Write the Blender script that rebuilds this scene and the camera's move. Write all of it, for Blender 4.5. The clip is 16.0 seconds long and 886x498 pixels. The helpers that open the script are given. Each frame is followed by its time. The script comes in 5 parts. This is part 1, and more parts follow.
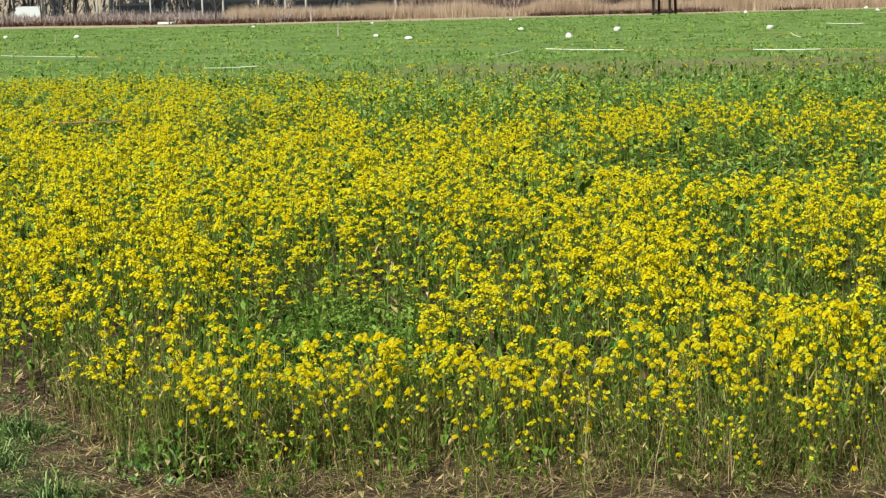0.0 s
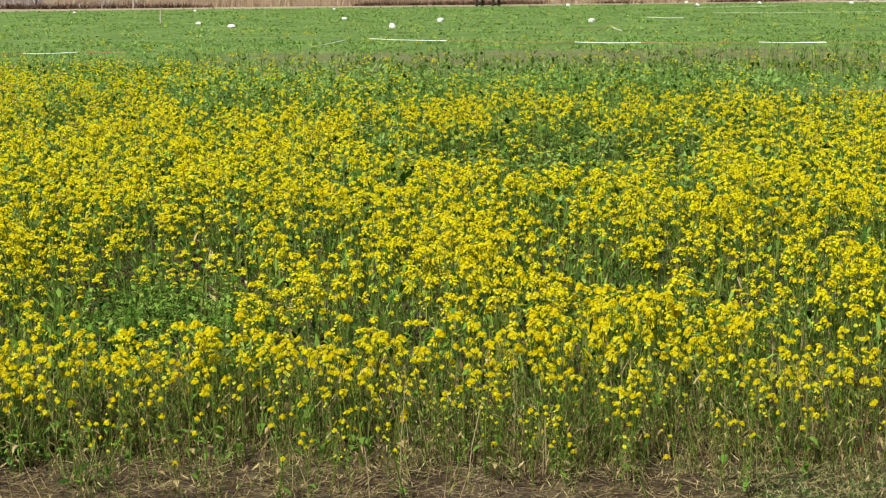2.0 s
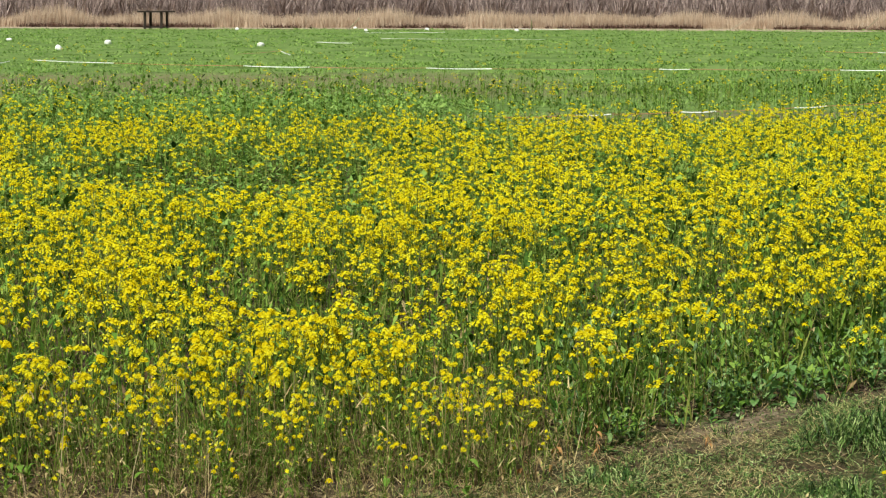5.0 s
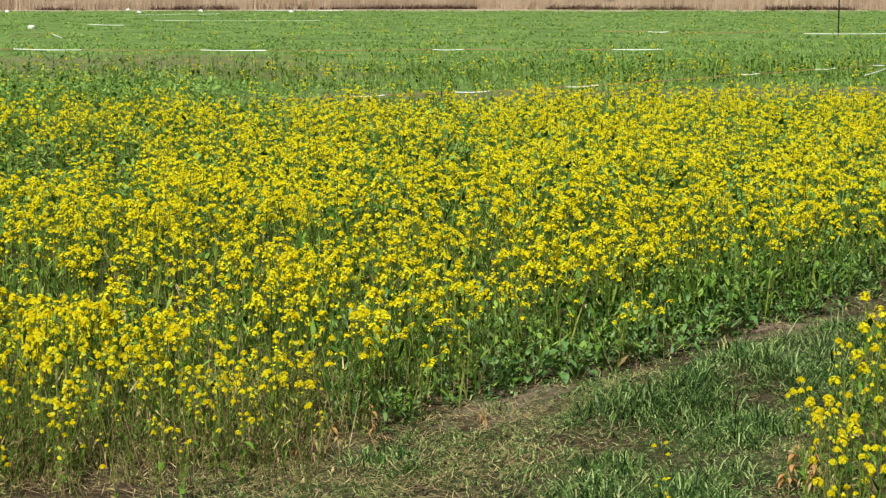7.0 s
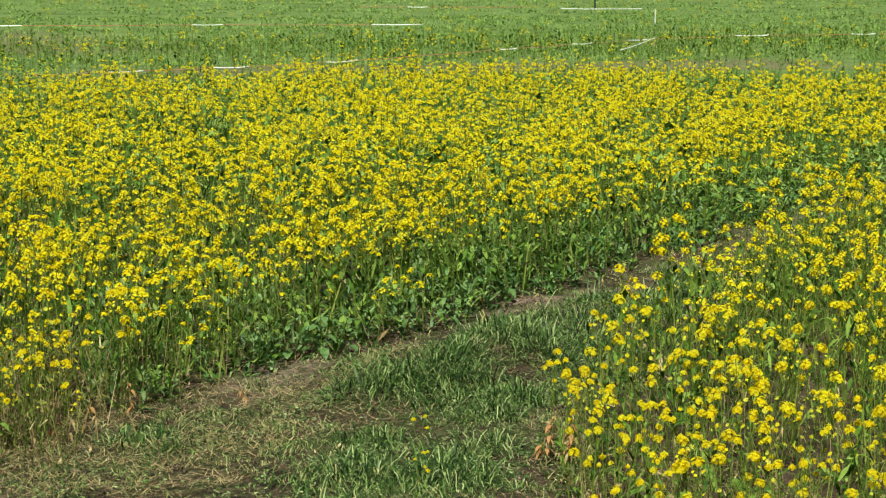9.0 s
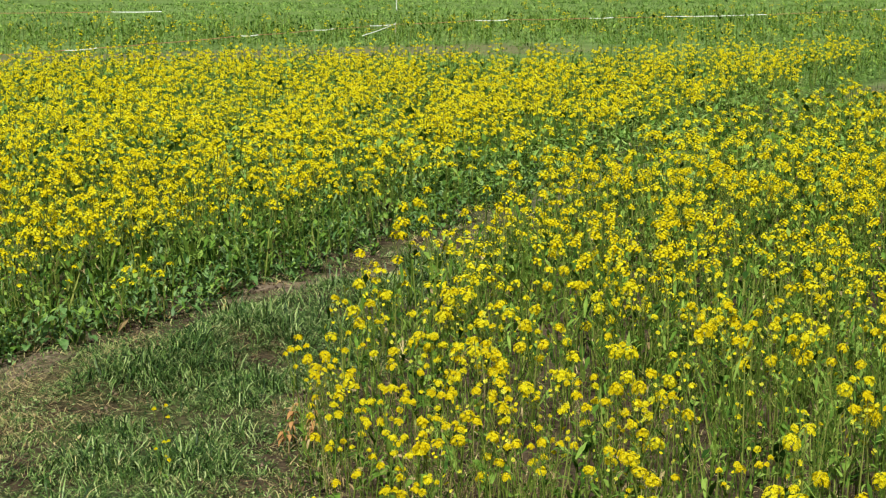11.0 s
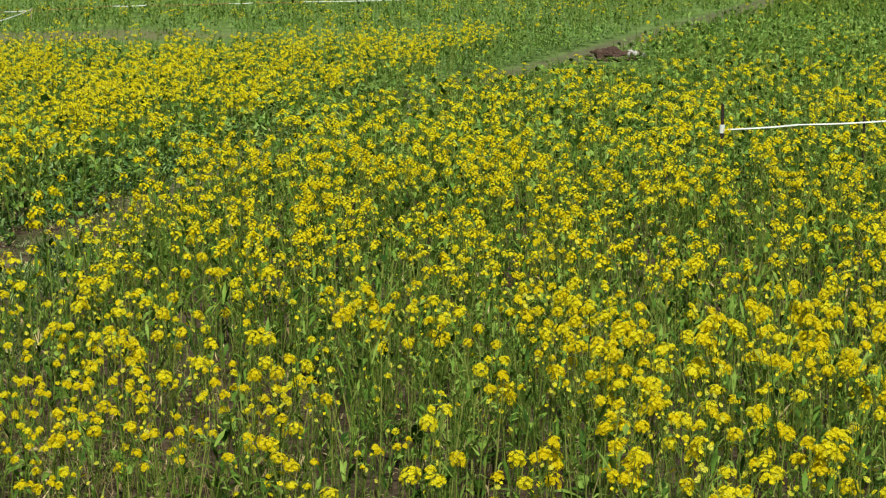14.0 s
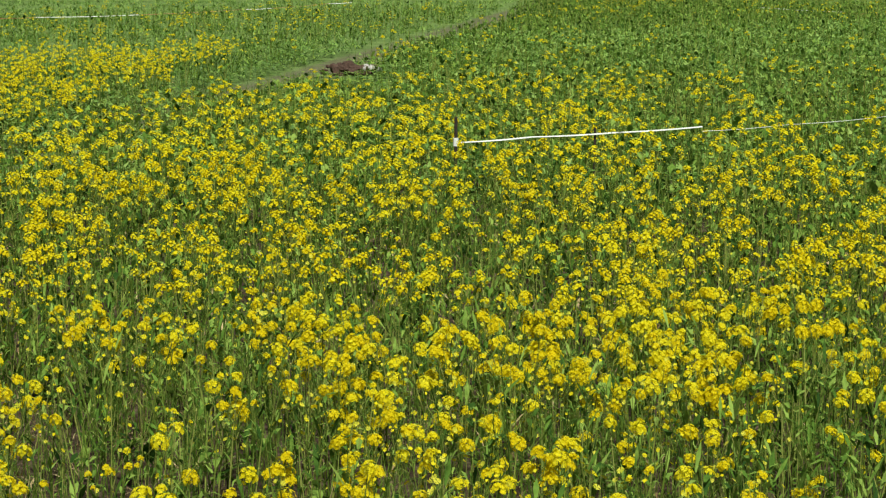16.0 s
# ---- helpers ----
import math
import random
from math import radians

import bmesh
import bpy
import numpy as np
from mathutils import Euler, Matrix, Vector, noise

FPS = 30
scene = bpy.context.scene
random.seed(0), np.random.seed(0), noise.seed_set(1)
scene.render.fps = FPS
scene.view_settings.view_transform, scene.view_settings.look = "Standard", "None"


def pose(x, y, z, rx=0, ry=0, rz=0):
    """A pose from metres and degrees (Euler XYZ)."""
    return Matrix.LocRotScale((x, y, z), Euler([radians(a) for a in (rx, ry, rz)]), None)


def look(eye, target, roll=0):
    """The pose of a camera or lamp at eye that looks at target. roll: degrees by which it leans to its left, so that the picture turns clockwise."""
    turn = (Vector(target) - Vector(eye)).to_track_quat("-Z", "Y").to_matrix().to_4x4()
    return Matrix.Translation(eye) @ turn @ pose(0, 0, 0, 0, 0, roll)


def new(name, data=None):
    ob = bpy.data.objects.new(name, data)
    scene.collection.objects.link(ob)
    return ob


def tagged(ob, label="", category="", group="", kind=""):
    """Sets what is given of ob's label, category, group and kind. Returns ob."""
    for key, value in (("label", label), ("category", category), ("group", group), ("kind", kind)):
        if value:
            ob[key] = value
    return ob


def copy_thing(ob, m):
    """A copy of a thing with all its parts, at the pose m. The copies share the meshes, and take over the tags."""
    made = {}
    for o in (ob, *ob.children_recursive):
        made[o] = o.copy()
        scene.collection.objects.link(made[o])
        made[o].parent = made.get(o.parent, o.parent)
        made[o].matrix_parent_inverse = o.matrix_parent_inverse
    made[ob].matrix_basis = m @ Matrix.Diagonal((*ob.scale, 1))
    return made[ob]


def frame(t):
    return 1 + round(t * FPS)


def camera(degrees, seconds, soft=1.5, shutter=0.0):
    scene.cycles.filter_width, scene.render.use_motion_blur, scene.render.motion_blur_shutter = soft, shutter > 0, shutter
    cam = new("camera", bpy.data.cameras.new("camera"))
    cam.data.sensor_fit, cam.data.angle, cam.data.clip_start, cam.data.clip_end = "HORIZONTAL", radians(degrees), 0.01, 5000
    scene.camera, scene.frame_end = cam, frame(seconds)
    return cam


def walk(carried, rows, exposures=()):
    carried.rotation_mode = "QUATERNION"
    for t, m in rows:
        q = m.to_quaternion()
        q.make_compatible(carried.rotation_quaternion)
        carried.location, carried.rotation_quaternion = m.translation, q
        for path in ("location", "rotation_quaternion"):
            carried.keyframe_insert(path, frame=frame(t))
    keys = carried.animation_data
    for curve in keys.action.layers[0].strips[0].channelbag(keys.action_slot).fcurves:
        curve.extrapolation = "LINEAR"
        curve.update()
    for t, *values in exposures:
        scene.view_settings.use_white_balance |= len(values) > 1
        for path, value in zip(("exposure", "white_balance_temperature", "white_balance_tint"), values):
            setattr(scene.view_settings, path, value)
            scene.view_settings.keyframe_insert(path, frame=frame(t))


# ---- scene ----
LENS = 21.84
# seconds, x, y, z, heading (clockwise from north), tilt down, roll
PATH = [
    (0.0, 0.000, -0.000, 1.655, 0.00, 6.71, -1.50),
    (0.5, 0.001, -0.007, 1.656, 0.64, 6.70, -1.37),
    (1.0, 0.003, -0.012, 1.656, 1.69, 6.78, -1.15),
    (1.5, 0.010, -0.009, 1.653, 2.99, 6.93, -0.91),
    (2.0, 0.016, -0.006, 1.652, 4.45, 7.04, -0.59),
    (2.5, 0.023, -0.003, 1.652, 5.94, 7.10, -0.40),
    (3.0, 0.029, 0.001, 1.652, 7.40, 7.03, -0.25),
    (3.5, 0.032, 0.009, 1.650, 8.82, 6.83, -0.01),
    (4.0, 0.035, 0.008, 1.650, 10.20, 6.60, 0.18),
    (6.5, 0.051, -0.013, 1.653, 16.72, 6.73, 0.23),
    (7.0, 0.057, -0.012, 1.651, 18.30, 6.90, 0.17),
    (7.5, 0.059, -0.010, 1.655, 19.88, 7.04, 0.20),
    (8.0, 0.064, -0.010, 1.655, 21.34, 7.14, 0.26),
    (8.5, 0.068, -0.010, 1.651, 22.78, 7.30, 0.39),
    (9.0, 0.073, -0.013, 1.651, 24.27, 7.49, 0.34),
    (9.5, 0.080, -0.019, 1.650, 25.87, 7.63, 0.27),
    (10.0, 0.086, -0.023, 1.648, 27.50, 7.63, 0.15),
    (12.5, 0.110, -0.027, 1.648, 35.06, 8.16, 0.31),
    (13.0, 0.115, -0.025, 1.647, 36.52, 8.17, 0.26),
    (13.5, 0.120, -0.024, 1.644, 38.05, 8.15, 0.35),
    (14.0, 0.126, -0.027, 1.646, 39.56, 8.12, 0.37),
    (14.5, 0.133, -0.026, 1.645, 41.19, 8.03, 0.40),
    (15.0, 0.135, -0.033, 1.646, 42.81, 7.96, 0.36),
    (15.5, 0.142, -0.039, 1.645, 44.41, 7.86, 0.41),
    (16.0, 0.156, -0.035, 1.643, 46.08, 7.71, 0.39),
]


def aim(x, y, z, heading, tilt, roll):
    h, d = radians(heading), radians(tilt)
    way = Vector((math.sin(h) * math.cos(d), math.cos(h) * math.cos(d), -math.sin(d)))
    return look((x, y, z), Vector((x, y, z)) + way, roll)


cam = camera(LENS, 16.0, soft=1.25)
walk(cam, [(t, aim(*p)) for t, *p in PATH], exposures=[(0.0, 0.36, 6600, 0), (9.5, 0.34, 6600, 0), (13.0, 0.31, 6600, 0), (13.5, 0.14, 6600, 0), (14.0, 0.12, 6600, 0), (16.0, 0.13, 6600, 0)])

# ---- world, sun ----
SUN_HIGH, SUN_FROM = 52, 215          # degrees up; compass bearing it shines from
world = bpy.data.worlds.new("sky")
scene.world = world
world.use_nodes = True
wn = world.node_tree
sky = wn.nodes.new("ShaderNodeTexSky")
sky.sky_type, sky.sun_disc = "NISHITA", False
sky.sun_elevation, sky.sun_rotation = radians(SUN_HIGH), radians(SUN_FROM)
sky.air_density, sky.dust_density, sky.ozone_density = 1.0, 4.0, 1.0
wn.links.new(sky.outputs[0], wn.nodes["Background"].inputs[0])
wn.nodes["Background"].inputs[1].default_value = 0.040
sun_data = bpy.data.lights.new("sun", "SUN")
sun_data.energy, sun_data.angle, sun_data.color = 4.5, radians(6), (1.0, 0.97, 0.90)
sun = new("sun", sun_data)
hs, ds = radians(SUN_FROM), radians(SUN_HIGH)
sun.matrix_world = look((0, 0, 30), (-math.sin(hs) * math.cos(ds), -math.cos(hs) * math.cos(ds), 30 - math.sin(ds)))


# ---- materials ----
def material(name, stops, scale=6.0, rough=0.8, bump=0.2, island=0.0, through_light=0.0, fine=60.0, spec=0.3, coords="Object"):
    """A surface whose colour runs over stops by noise at two scales, with island variation and, for leaves, light passing through."""
    m = bpy.data.materials.new(name)
    m.use_nodes = True
    n, l = m.node_tree.nodes, m.node_tree.links
    b, out = n["Principled BSDF"], n["Material Output"]
    tc = n.new("ShaderNodeTexCoord")
    big, small = n.new("ShaderNodeTexNoise"), n.new("ShaderNodeTexNoise")
    big.inputs["Scale"].default_value, small.inputs["Scale"].default_value = scale, fine
    big.inputs["Detail"].default_value, small.inputs["Detail"].default_value = 3, 2
    for q in (big, small):
        l.new(tc.outputs[coords], q.inputs["Vector"])
    mix = n.new("ShaderNodeMath")
    mix.operation = "MULTIPLY_ADD"
    l.new(small.outputs[0], mix.inputs[0])
    mix.inputs[1].default_value = 0.5
    half = n.new("ShaderNodeMath")
    half.operation = "MULTIPLY"
    l.new(big.outputs[0], half.inputs[0])
    half.inputs[1].default_value = 0.5
    l.new(half.outputs[0], mix.inputs[2])
    value = mix.outputs[0]
    if island:
        geo = n.new("ShaderNodeNewGeometry")
        add = n.new("ShaderNodeMath")
        add.operation = "MULTIPLY_ADD"
        sub = n.new("ShaderNodeMath")
        sub.operation = "SUBTRACT"
        l.new(geo.outputs["Random Per Island"], sub.inputs[0])
        sub.inputs[1].default_value = 0.5
        l.new(sub.outputs[0], add.inputs[0])
        add.inputs[1].default_value = island
        l.new(value, add.inputs[2])
        value = add.outputs[0]
    ramp = n.new("ShaderNodeValToRGB")
    e = ramp.color_ramp.elements
    while len(e) < len(stops):
        e.new(0.5)
    for k, (p, c) in enumerate(stops):
        e[k].position, e[k].color = p, (*c, 1)
    l.new(value, ramp.inputs[0])
    l.new(ramp.outputs[0], b.inputs["Base Color"])
    b.inputs["Roughness"].default_value = rough
    b.inputs["Specular IOR Level"].default_value = spec
    if bump:
        bp = n.new("ShaderNodeBump")
        bp.inputs["Strength"].default_value, bp.inputs["Distance"].default_value = bump, 0.01
        l.new(small.outputs[0], bp.inputs["Height"])
        l.new(bp.outputs[0], b.inputs["Normal"])
    if through_light:
        tr, ms = n.new("ShaderNodeBsdfTranslucent"), n.new("ShaderNodeMixShader")
        l.new(ramp.outputs[0], tr.inputs["Color"])
        ms.inputs[0].default_value = through_light
        l.new(b.outputs[0], ms.inputs[1])
        l.new(tr.outputs[0], ms.inputs[2])
        l.new(ms.outputs[0], out.inputs["Surface"])
    return m


PETAL = material("golden_petal", [(0.2, (0.67, 0.525, 0.006)), (0.5, (0.75, 0.61, 0.010)), (0.8, (0.79, 0.68, 0.022))], 3, 0.7, 0, 0.4, 0.36, spec=0.1)
LEMON = material("lemon_petal", [(0.2, (0.70, 0.60, 0.009)), (0.5, (0.77, 0.675, 0.016)), (0.8, (0.81, 0.745, 0.036))], 3, 0.7, 0, 0.4, 0.36, spec=0.1)
BUD = material("flower_bud", [(0.3, (0.44, 0.45, 0.03)), (0.7, (0.66, 0.62, 0.07))], 5, 0.7, 0, 0.4, 0.2, spec=0.1)
STEM = material("mustard_stem", [(0.2, (0.062, 0.108, 0.018)), (0.5, (0.146, 0.222, 0.032)), (0.8, (0.295, 0.322, 0.085))], 4, 0.8, 0, 0.7, 0.2, spec=0.05)
LEAF = material("mustard_leaf", [(0.15, (0.030, 0.074, 0.014)), (0.5, (0.122, 0.232, 0.034)), (0.85, (0.29, 0.415, 0.085))], 3, 0.75, 0, 0.8, 0.28, spec=0.06)
DRY = material("dry_leaf", [(0.15, (0.13, 0.083, 0.038)), (0.5, (0.34, 0.245, 0.112)), (0.85, (0.60, 0.48, 0.25))], 5, 0.8, 0, 0.9, 0.15)
GRASS = material("path_grass", [(0.12, (0.028, 0.058, 0.012)), (0.48, (0.092, 0.165, 0.032)), (0.74, (0.27, 0.355, 0.11)), (0.97, (0.55, 0.48, 0.24))], 3, 0.5, 0, 0.9, 0.14, spec=0.2)
LUSH = material("lush_grass", [(0.14, (0.014, 0.038, 0.008)), (0.50, (0.060, 0.125, 0.023)), (0.78, (0.20, 0.31, 0.085)), (0.97, (0.42, 0.49, 0.22))], 3, 0.45, 0, 0.95, 0.12, spec=0.3)
CROP = material("young_crop_leaf", [(0.15, (0.09, 0.18, 0.036)), (0.5, (0.195, 0.335, 0.068)), (0.85, (0.345, 0.47, 0.125))], 0.4, 0.6, 0, 0.6, 0.25, fine=8)
REED = material("dry_reed", [(0.15, (0.40, 0.28, 0.21)), (0.5, (0.58, 0.44, 0.33)), (0.85, (0.70, 0.57, 0.45))], 0.25, 0.8, 0, 0.6, 0.15, fine=3)
BRUSH = material("dark_brush", [(0.2, (0.06, 0.028, 0.022)), (0.5, (0.13, 0.065, 0.05)), (0.8, (0.22, 0.135, 0.10))], 0.6, 0.85, 0, 0.8, 0, fine=5)
HEATH = material("mauve_dead_growth", [(0.15, (0.22, 0.16, 0.15)), (0.5, (0.40, 0.32, 0.30)), (0.85, (0.53, 0.45, 0.43))], 0.4, 0.85, 0, 0.8, 0.1, fine=4)
SCRUB = material("bare_twigs", [(0.15, (0.12, 0.085, 0.08)), (0.5, (0.26, 0.19, 0.18)), (0.85, (0.40, 0.31, 0.29))], 0.4, 0.85, 0, 0.9, 0, fine=4)
HEAP = material("dug_soil", [(0.2, (0.022, 0.012, 0.009)), (0.5, (0.07, 0.041, 0.030)), (0.8, (0.17, 0.115, 0.09))], 6, 0.95, 0.6)
STONE = material("pale_stone", [(0.2, (0.34, 0.32, 0.30)), (0.8, (0.55, 0.53, 0.50))], 9, 0.8, 0.4)
CLOD = material("soil_clod", [(0.15, (0.035, 0.021, 0.014)), (0.5, (0.095, 0.062, 0.042)), (0.85, (0.23, 0.165, 0.12))], 4, 0.9, 0.4, 0.8)
LUMP = material("white_plastic", [(0.2, (0.66, 0.66, 0.64)), (0.8, (0.86, 0.87, 0.86))], 8, 0.4, 0.1, 0)
TAPE_WHITE = material("white_tape", [(0.2, (0.66, 0.68, 0.66)), (0.8, (0.84, 0.85, 0.83))], 3, 0.4, 0.05)
TAPE_RED = material("orange_red_tape", [(0.2, (0.34, 0.13, 0.07)), (0.8, (0.46, 0.20, 0.12))], 3, 0.45, 0.05)
DARK_WOOD = material("dark_wood", [(0.2, (0.018, 0.012, 0.010)), (0.8, (0.05, 0.035, 0.028))], 3, 0.7, 0.3)
PALE_WOOD = material("pale_stick", [(0.2, (0.40, 0.34, 0.25)), (0.8, (0.58, 0.52, 0.42))], 6, 0.7, 0.2)
BROAD = material("broad_leaf", [(0.15, (0.030, 0.075, 0.020)), (0.5, (0.090, 0.185, 0.046)), (0.85, (0.25, 0.36, 0.135))], 5, 0.5, 0.2, 0.7, 0.12, spec=0.35)
AMBER = material("withered_amber_leaf", [(0.15, (0.16, 0.07, 0.03)), (0.5, (0.40, 0.20, 0.075)), (0.85, (0.60, 0.38, 0.15))], 6, 0.8, 0.1, 0.8, 0.15)
STRAW = material("dry_straw", [(0.2, (0.30, 0.23, 0.12)), (0.8, (0.50, 0.42, 0.25))], 6, 0.8, 0.1)
BARK = material("grey_bark", [(0.2, (0.04, 0.032, 0.03)), (0.8, (0.12, 0.095, 0.085))], 5, 0.9, 0.4)
CAR_WHITE = material("white_car_paint", [(0.2, (0.44, 0.45, 0.46)), (0.8, (0.52, 0.53, 0.54))], 1, 0.25, 0, spec=0.5)
CAR_DARK = material("dark_car_paint", [(0.2, (0.02, 0.024, 0.03)), (0.8, (0.035, 0.04, 0.05))], 1, 0.25, 0, spec=0.5)
CAR_GLASS = material("dark_car_glass", [(0.2, (0.012, 0.015, 0.018)), (0.8, (0.02, 0.024, 0.028))], 1, 0.08, 0, spec=0.6)
RUBBER = material("black_rubber", [(0.2, (0.012, 0.012, 0.012)), (0.8, (0.03, 0.03, 0.03))], 4, 0.8, 0.1)
METAL = material("pale_painted_metal", [(0.2, (0.45, 0.46, 0.46)), (0.8, (0.58, 0.59, 0.58))], 3, 0.4, 0.05)
WOODS = material("far_dark_foliage", [(0.2, (0.03, 0.035, 0.045)), (0.5, (0.06, 0.066, 0.082)), (0.8, (0.11, 0.115, 0.13))], 0.3, 0.9, 0, 0.8, 0.1, fine=2)


def ground_material():
    """Soil under the crop, trodden thatch on the path, green turf over the far field and a pale dry margin below the reeds."""
    m = bpy.data.materials.new("field_ground")
    m.use_nodes = True
    n, l = m.node_tree.nodes, m.node_tree.links
    b = n["Principled BSDF"]
    geo = n.new("ShaderNodeNewGeometry")
    xyz = n.new("ShaderNodeSeparateXYZ")
    l.new(geo.outputs["Position"], xyz.inputs[0])

    def noise_at(scale, detail=4, rough=0.6):
        q = n.new("ShaderNodeTexNoise")
        q.inputs["Scale"].default_value, q.inputs["Detail"].default_value, q.inputs["Roughness"].default_value = scale, detail, rough
        l.new(geo.outputs["Position"], q.inputs["Vector"])
        return q.outputs[0]

    def calc(op, a, c=0.0, d=0.0):
        q = n.new("ShaderNodeMath")
        q.operation = op
        for k, v in enumerate((a, c, d)):
            if isinstance(v, float):
                q.inputs[k].default_value = v
            else:
                l.new(v, q.inputs[k])
        return q.outputs[0]

    def step(v, lo, hi):
        q = n.new("ShaderNodeMapRange")
        q.interpolation_type = "SMOOTHSTEP"
        l.new(v, q.inputs[0])
        q.inputs[1].default_value, q.inputs[2].default_value = lo, hi
        return q.outputs[0]

    def ramp(v, stops):
        q = n.new("ShaderNodeValToRGB")
        e = q.color_ramp.elements
        while len(e) < len(stops):
            e.new(0.5)
        for k, (p, c) in enumerate(stops):
            e[k].position, e[k].color = p, (*c, 1)
        l.new(v, q.inputs[0])
        return q.outputs[0]

    def blend(f, a, c):
        q = n.new("ShaderNodeMix")
        q.data_type = "RGBA"
        l.new(f, q.inputs[0])
        l.new(a, q.inputs[6])
        l.new(c, q.inputs[7])
        return q.outputs[2]

    fine, mid, big, patch = noise_at(45.0, 5), noise_at(5.0), noise_at(0.45, 3), noise_at(1.3, 5, 0.7)
    soil = ramp(calc("MULTIPLY_ADD", fine, 0.6, calc("MULTIPLY", mid, 0.4)),
                [(0.3, (0.020, 0.012, 0.008)), (0.5, (0.066, 0.042, 0.029)), (0.7, (0.21, 0.15, 0.107))])
    thatch = ramp(fine, [(0.3, (0.014, 0.022, 0.006)), (0.5, (0.048, 0.062, 0.018)), (0.7, (0.18, 0.17, 0.075))])
    turf = ramp(calc("MULTIPLY_ADD", patch, 0.6, calc("MULTIPLY", big, 0.4)),
                [(0.35, (0.08, 0.13, 0.035)), (0.5, (0.14, 0.215, 0.058)), (0.65, (0.205, 0.285, 0.095))])
    pinkish = ramp(calc("MULTIPLY_ADD", fine, 0.5, calc("MULTIPLY", mid, 0.5)), [(0.3, (0.09, 0.07, 0.04)), (0.5, (0.17, 0.125, 0.08)), (0.7, (0.29, 0.22, 0.16))])
    pale = ramp(mid, [(0.3, (0.26, 0.20, 0.14)), (0.7, (0.48, 0.40, 0.30))])
    x, y = xyz.outputs[0], xyz.outputs[1]
    wob = calc("MULTIPLY_ADD", big, 6.0, calc("MULTIPLY", mid, 1.5))
    side = calc("MULTIPLY", step(calc("MULTIPLY_ADD", big, 1.5, x), 1.6, 3.0), step(calc("SUBTRACT", y, x), 2.8, 3.4))
    col = blend(calc("MULTIPLY", step(calc("MULTIPLY_ADD", mid, 0.5, calc("MULTIPLY", patch, 0.5)), 0.38, 0.62), calc("MULTIPLY_ADD", side, 0.7, 0.2)), soil, thatch)
    behind = calc("MULTIPLY", step(calc("MULTIPLY", calc("ADD", y, wob), -1.0), -6.5, -4.0), step(calc("MULTIPLY_ADD", fine, 0.5, calc("MULTIPLY", patch, 0.5)), 0.42, 0.56))
    col = blend(behind, col, turf)
    reach = calc("ADD", y, calc("MULTIPLY", x, 0.6))
    col = blend(step(calc("ADD", reach, wob), 29.0, 34.0), col, turf)
    fallow = calc("MULTIPLY", calc("MULTIPLY", step(y, 33.0, 36.0), step(calc("MULTIPLY", y, -1.0), -46.0, -43.0)), calc("MULTIPLY", step(x, -3.0, 2.0), step(calc("MULTIPLY", x, -1.0), -13.0, -9.0)))
    strip = calc("MULTIPLY", calc("MULTIPLY", step(y, 26.6, 27.6), step(calc("MULTIPLY", y, -1.0), -30.4, -29.4)), calc("MULTIPLY", step(x, 4.5, 6.0), step(calc("MULTIPLY", x, -1.0), -20.0, -18.0)))
    col = blend(calc("MULTIPLY", calc("MAXIMUM", fallow, strip), step(calc("MULTIPLY_ADD", fine, 0.7, calc("MULTIPLY", mid, 0.3)), 0.44, 0.54)), col, pinkish)
    lane = calc("ABSOLUTE", calc("ADD", calc("SUBTRACT", y, calc("MULTIPLY", x, 0.735)), calc("MULTIPLY_ADD", mid, 0.8, -6.75)))
    track = ramp(calc("MULTIPLY_ADD", fine, 0.5, calc("MULTIPLY", mid, 0.5)), [(0.3, (0.08, 0.085, 0.04)), (0.5, (0.14, 0.14, 0.075)), (0.7, (0.22, 0.20, 0.13))])
    col = blend(calc("MULTIPLY", step(calc("MULTIPLY", lane, -1.0), -0.65, -0.3), step(x, 6.0, 9.0)), col, track)
    tread = calc("ABSOLUTE", calc("ADD", calc("SUBTRACT", y, calc("MULTIPLY", x, 0.72)), calc("MULTIPLY_ADD", mid, 0.5, -6.2)))
    dust = ramp(fine, [(0.3, (0.085, 0.058, 0.04)), (0.5, (0.19, 0.138, 0.098)), (0.7, (0.34, 0.27, 0.205))])
    col = blend(calc("MULTIPLY", calc("MULTIPLY", step(calc("MULTIPLY", tread, -1.0), -0.28, -0.08), step(x, 2.0, 2.6)), calc("MULTIPLY", step(calc("MULTIPLY", x, -1.0), -10.0, -8.5), step(patch, 0.46, 0.60))), col, dust)
    edge = calc("ADD", calc("ADD", y, calc("MULTIPLY", calc("MAXIMUM", x, 20.0), 0.2)), calc("MULTIPLY", calc("MAXIMUM", calc("SUBTRACT", -9.0, x), 0.0), -0.66))
    col = blend(step(calc("ADD", edge, wob), 100.0, 101.5), col, pale)
    l.new(col, b.inputs["Base Color"])
    b.inputs["Roughness"].default_value = 0.95
    b.inputs["Specular IOR Level"].default_value = 0.15
    bp = n.new("ShaderNodeBump")
    bp.inputs["Strength"].default_value, bp.inputs["Distance"].default_value = 0.6, 0.03
    l.new(calc("ADD", fine, mid), bp.inputs["Height"])
    l.new(bp.outputs[0], b.inputs["Normal"])
    return m


# ---- plan ----
rng = np.random.RandomState(7)
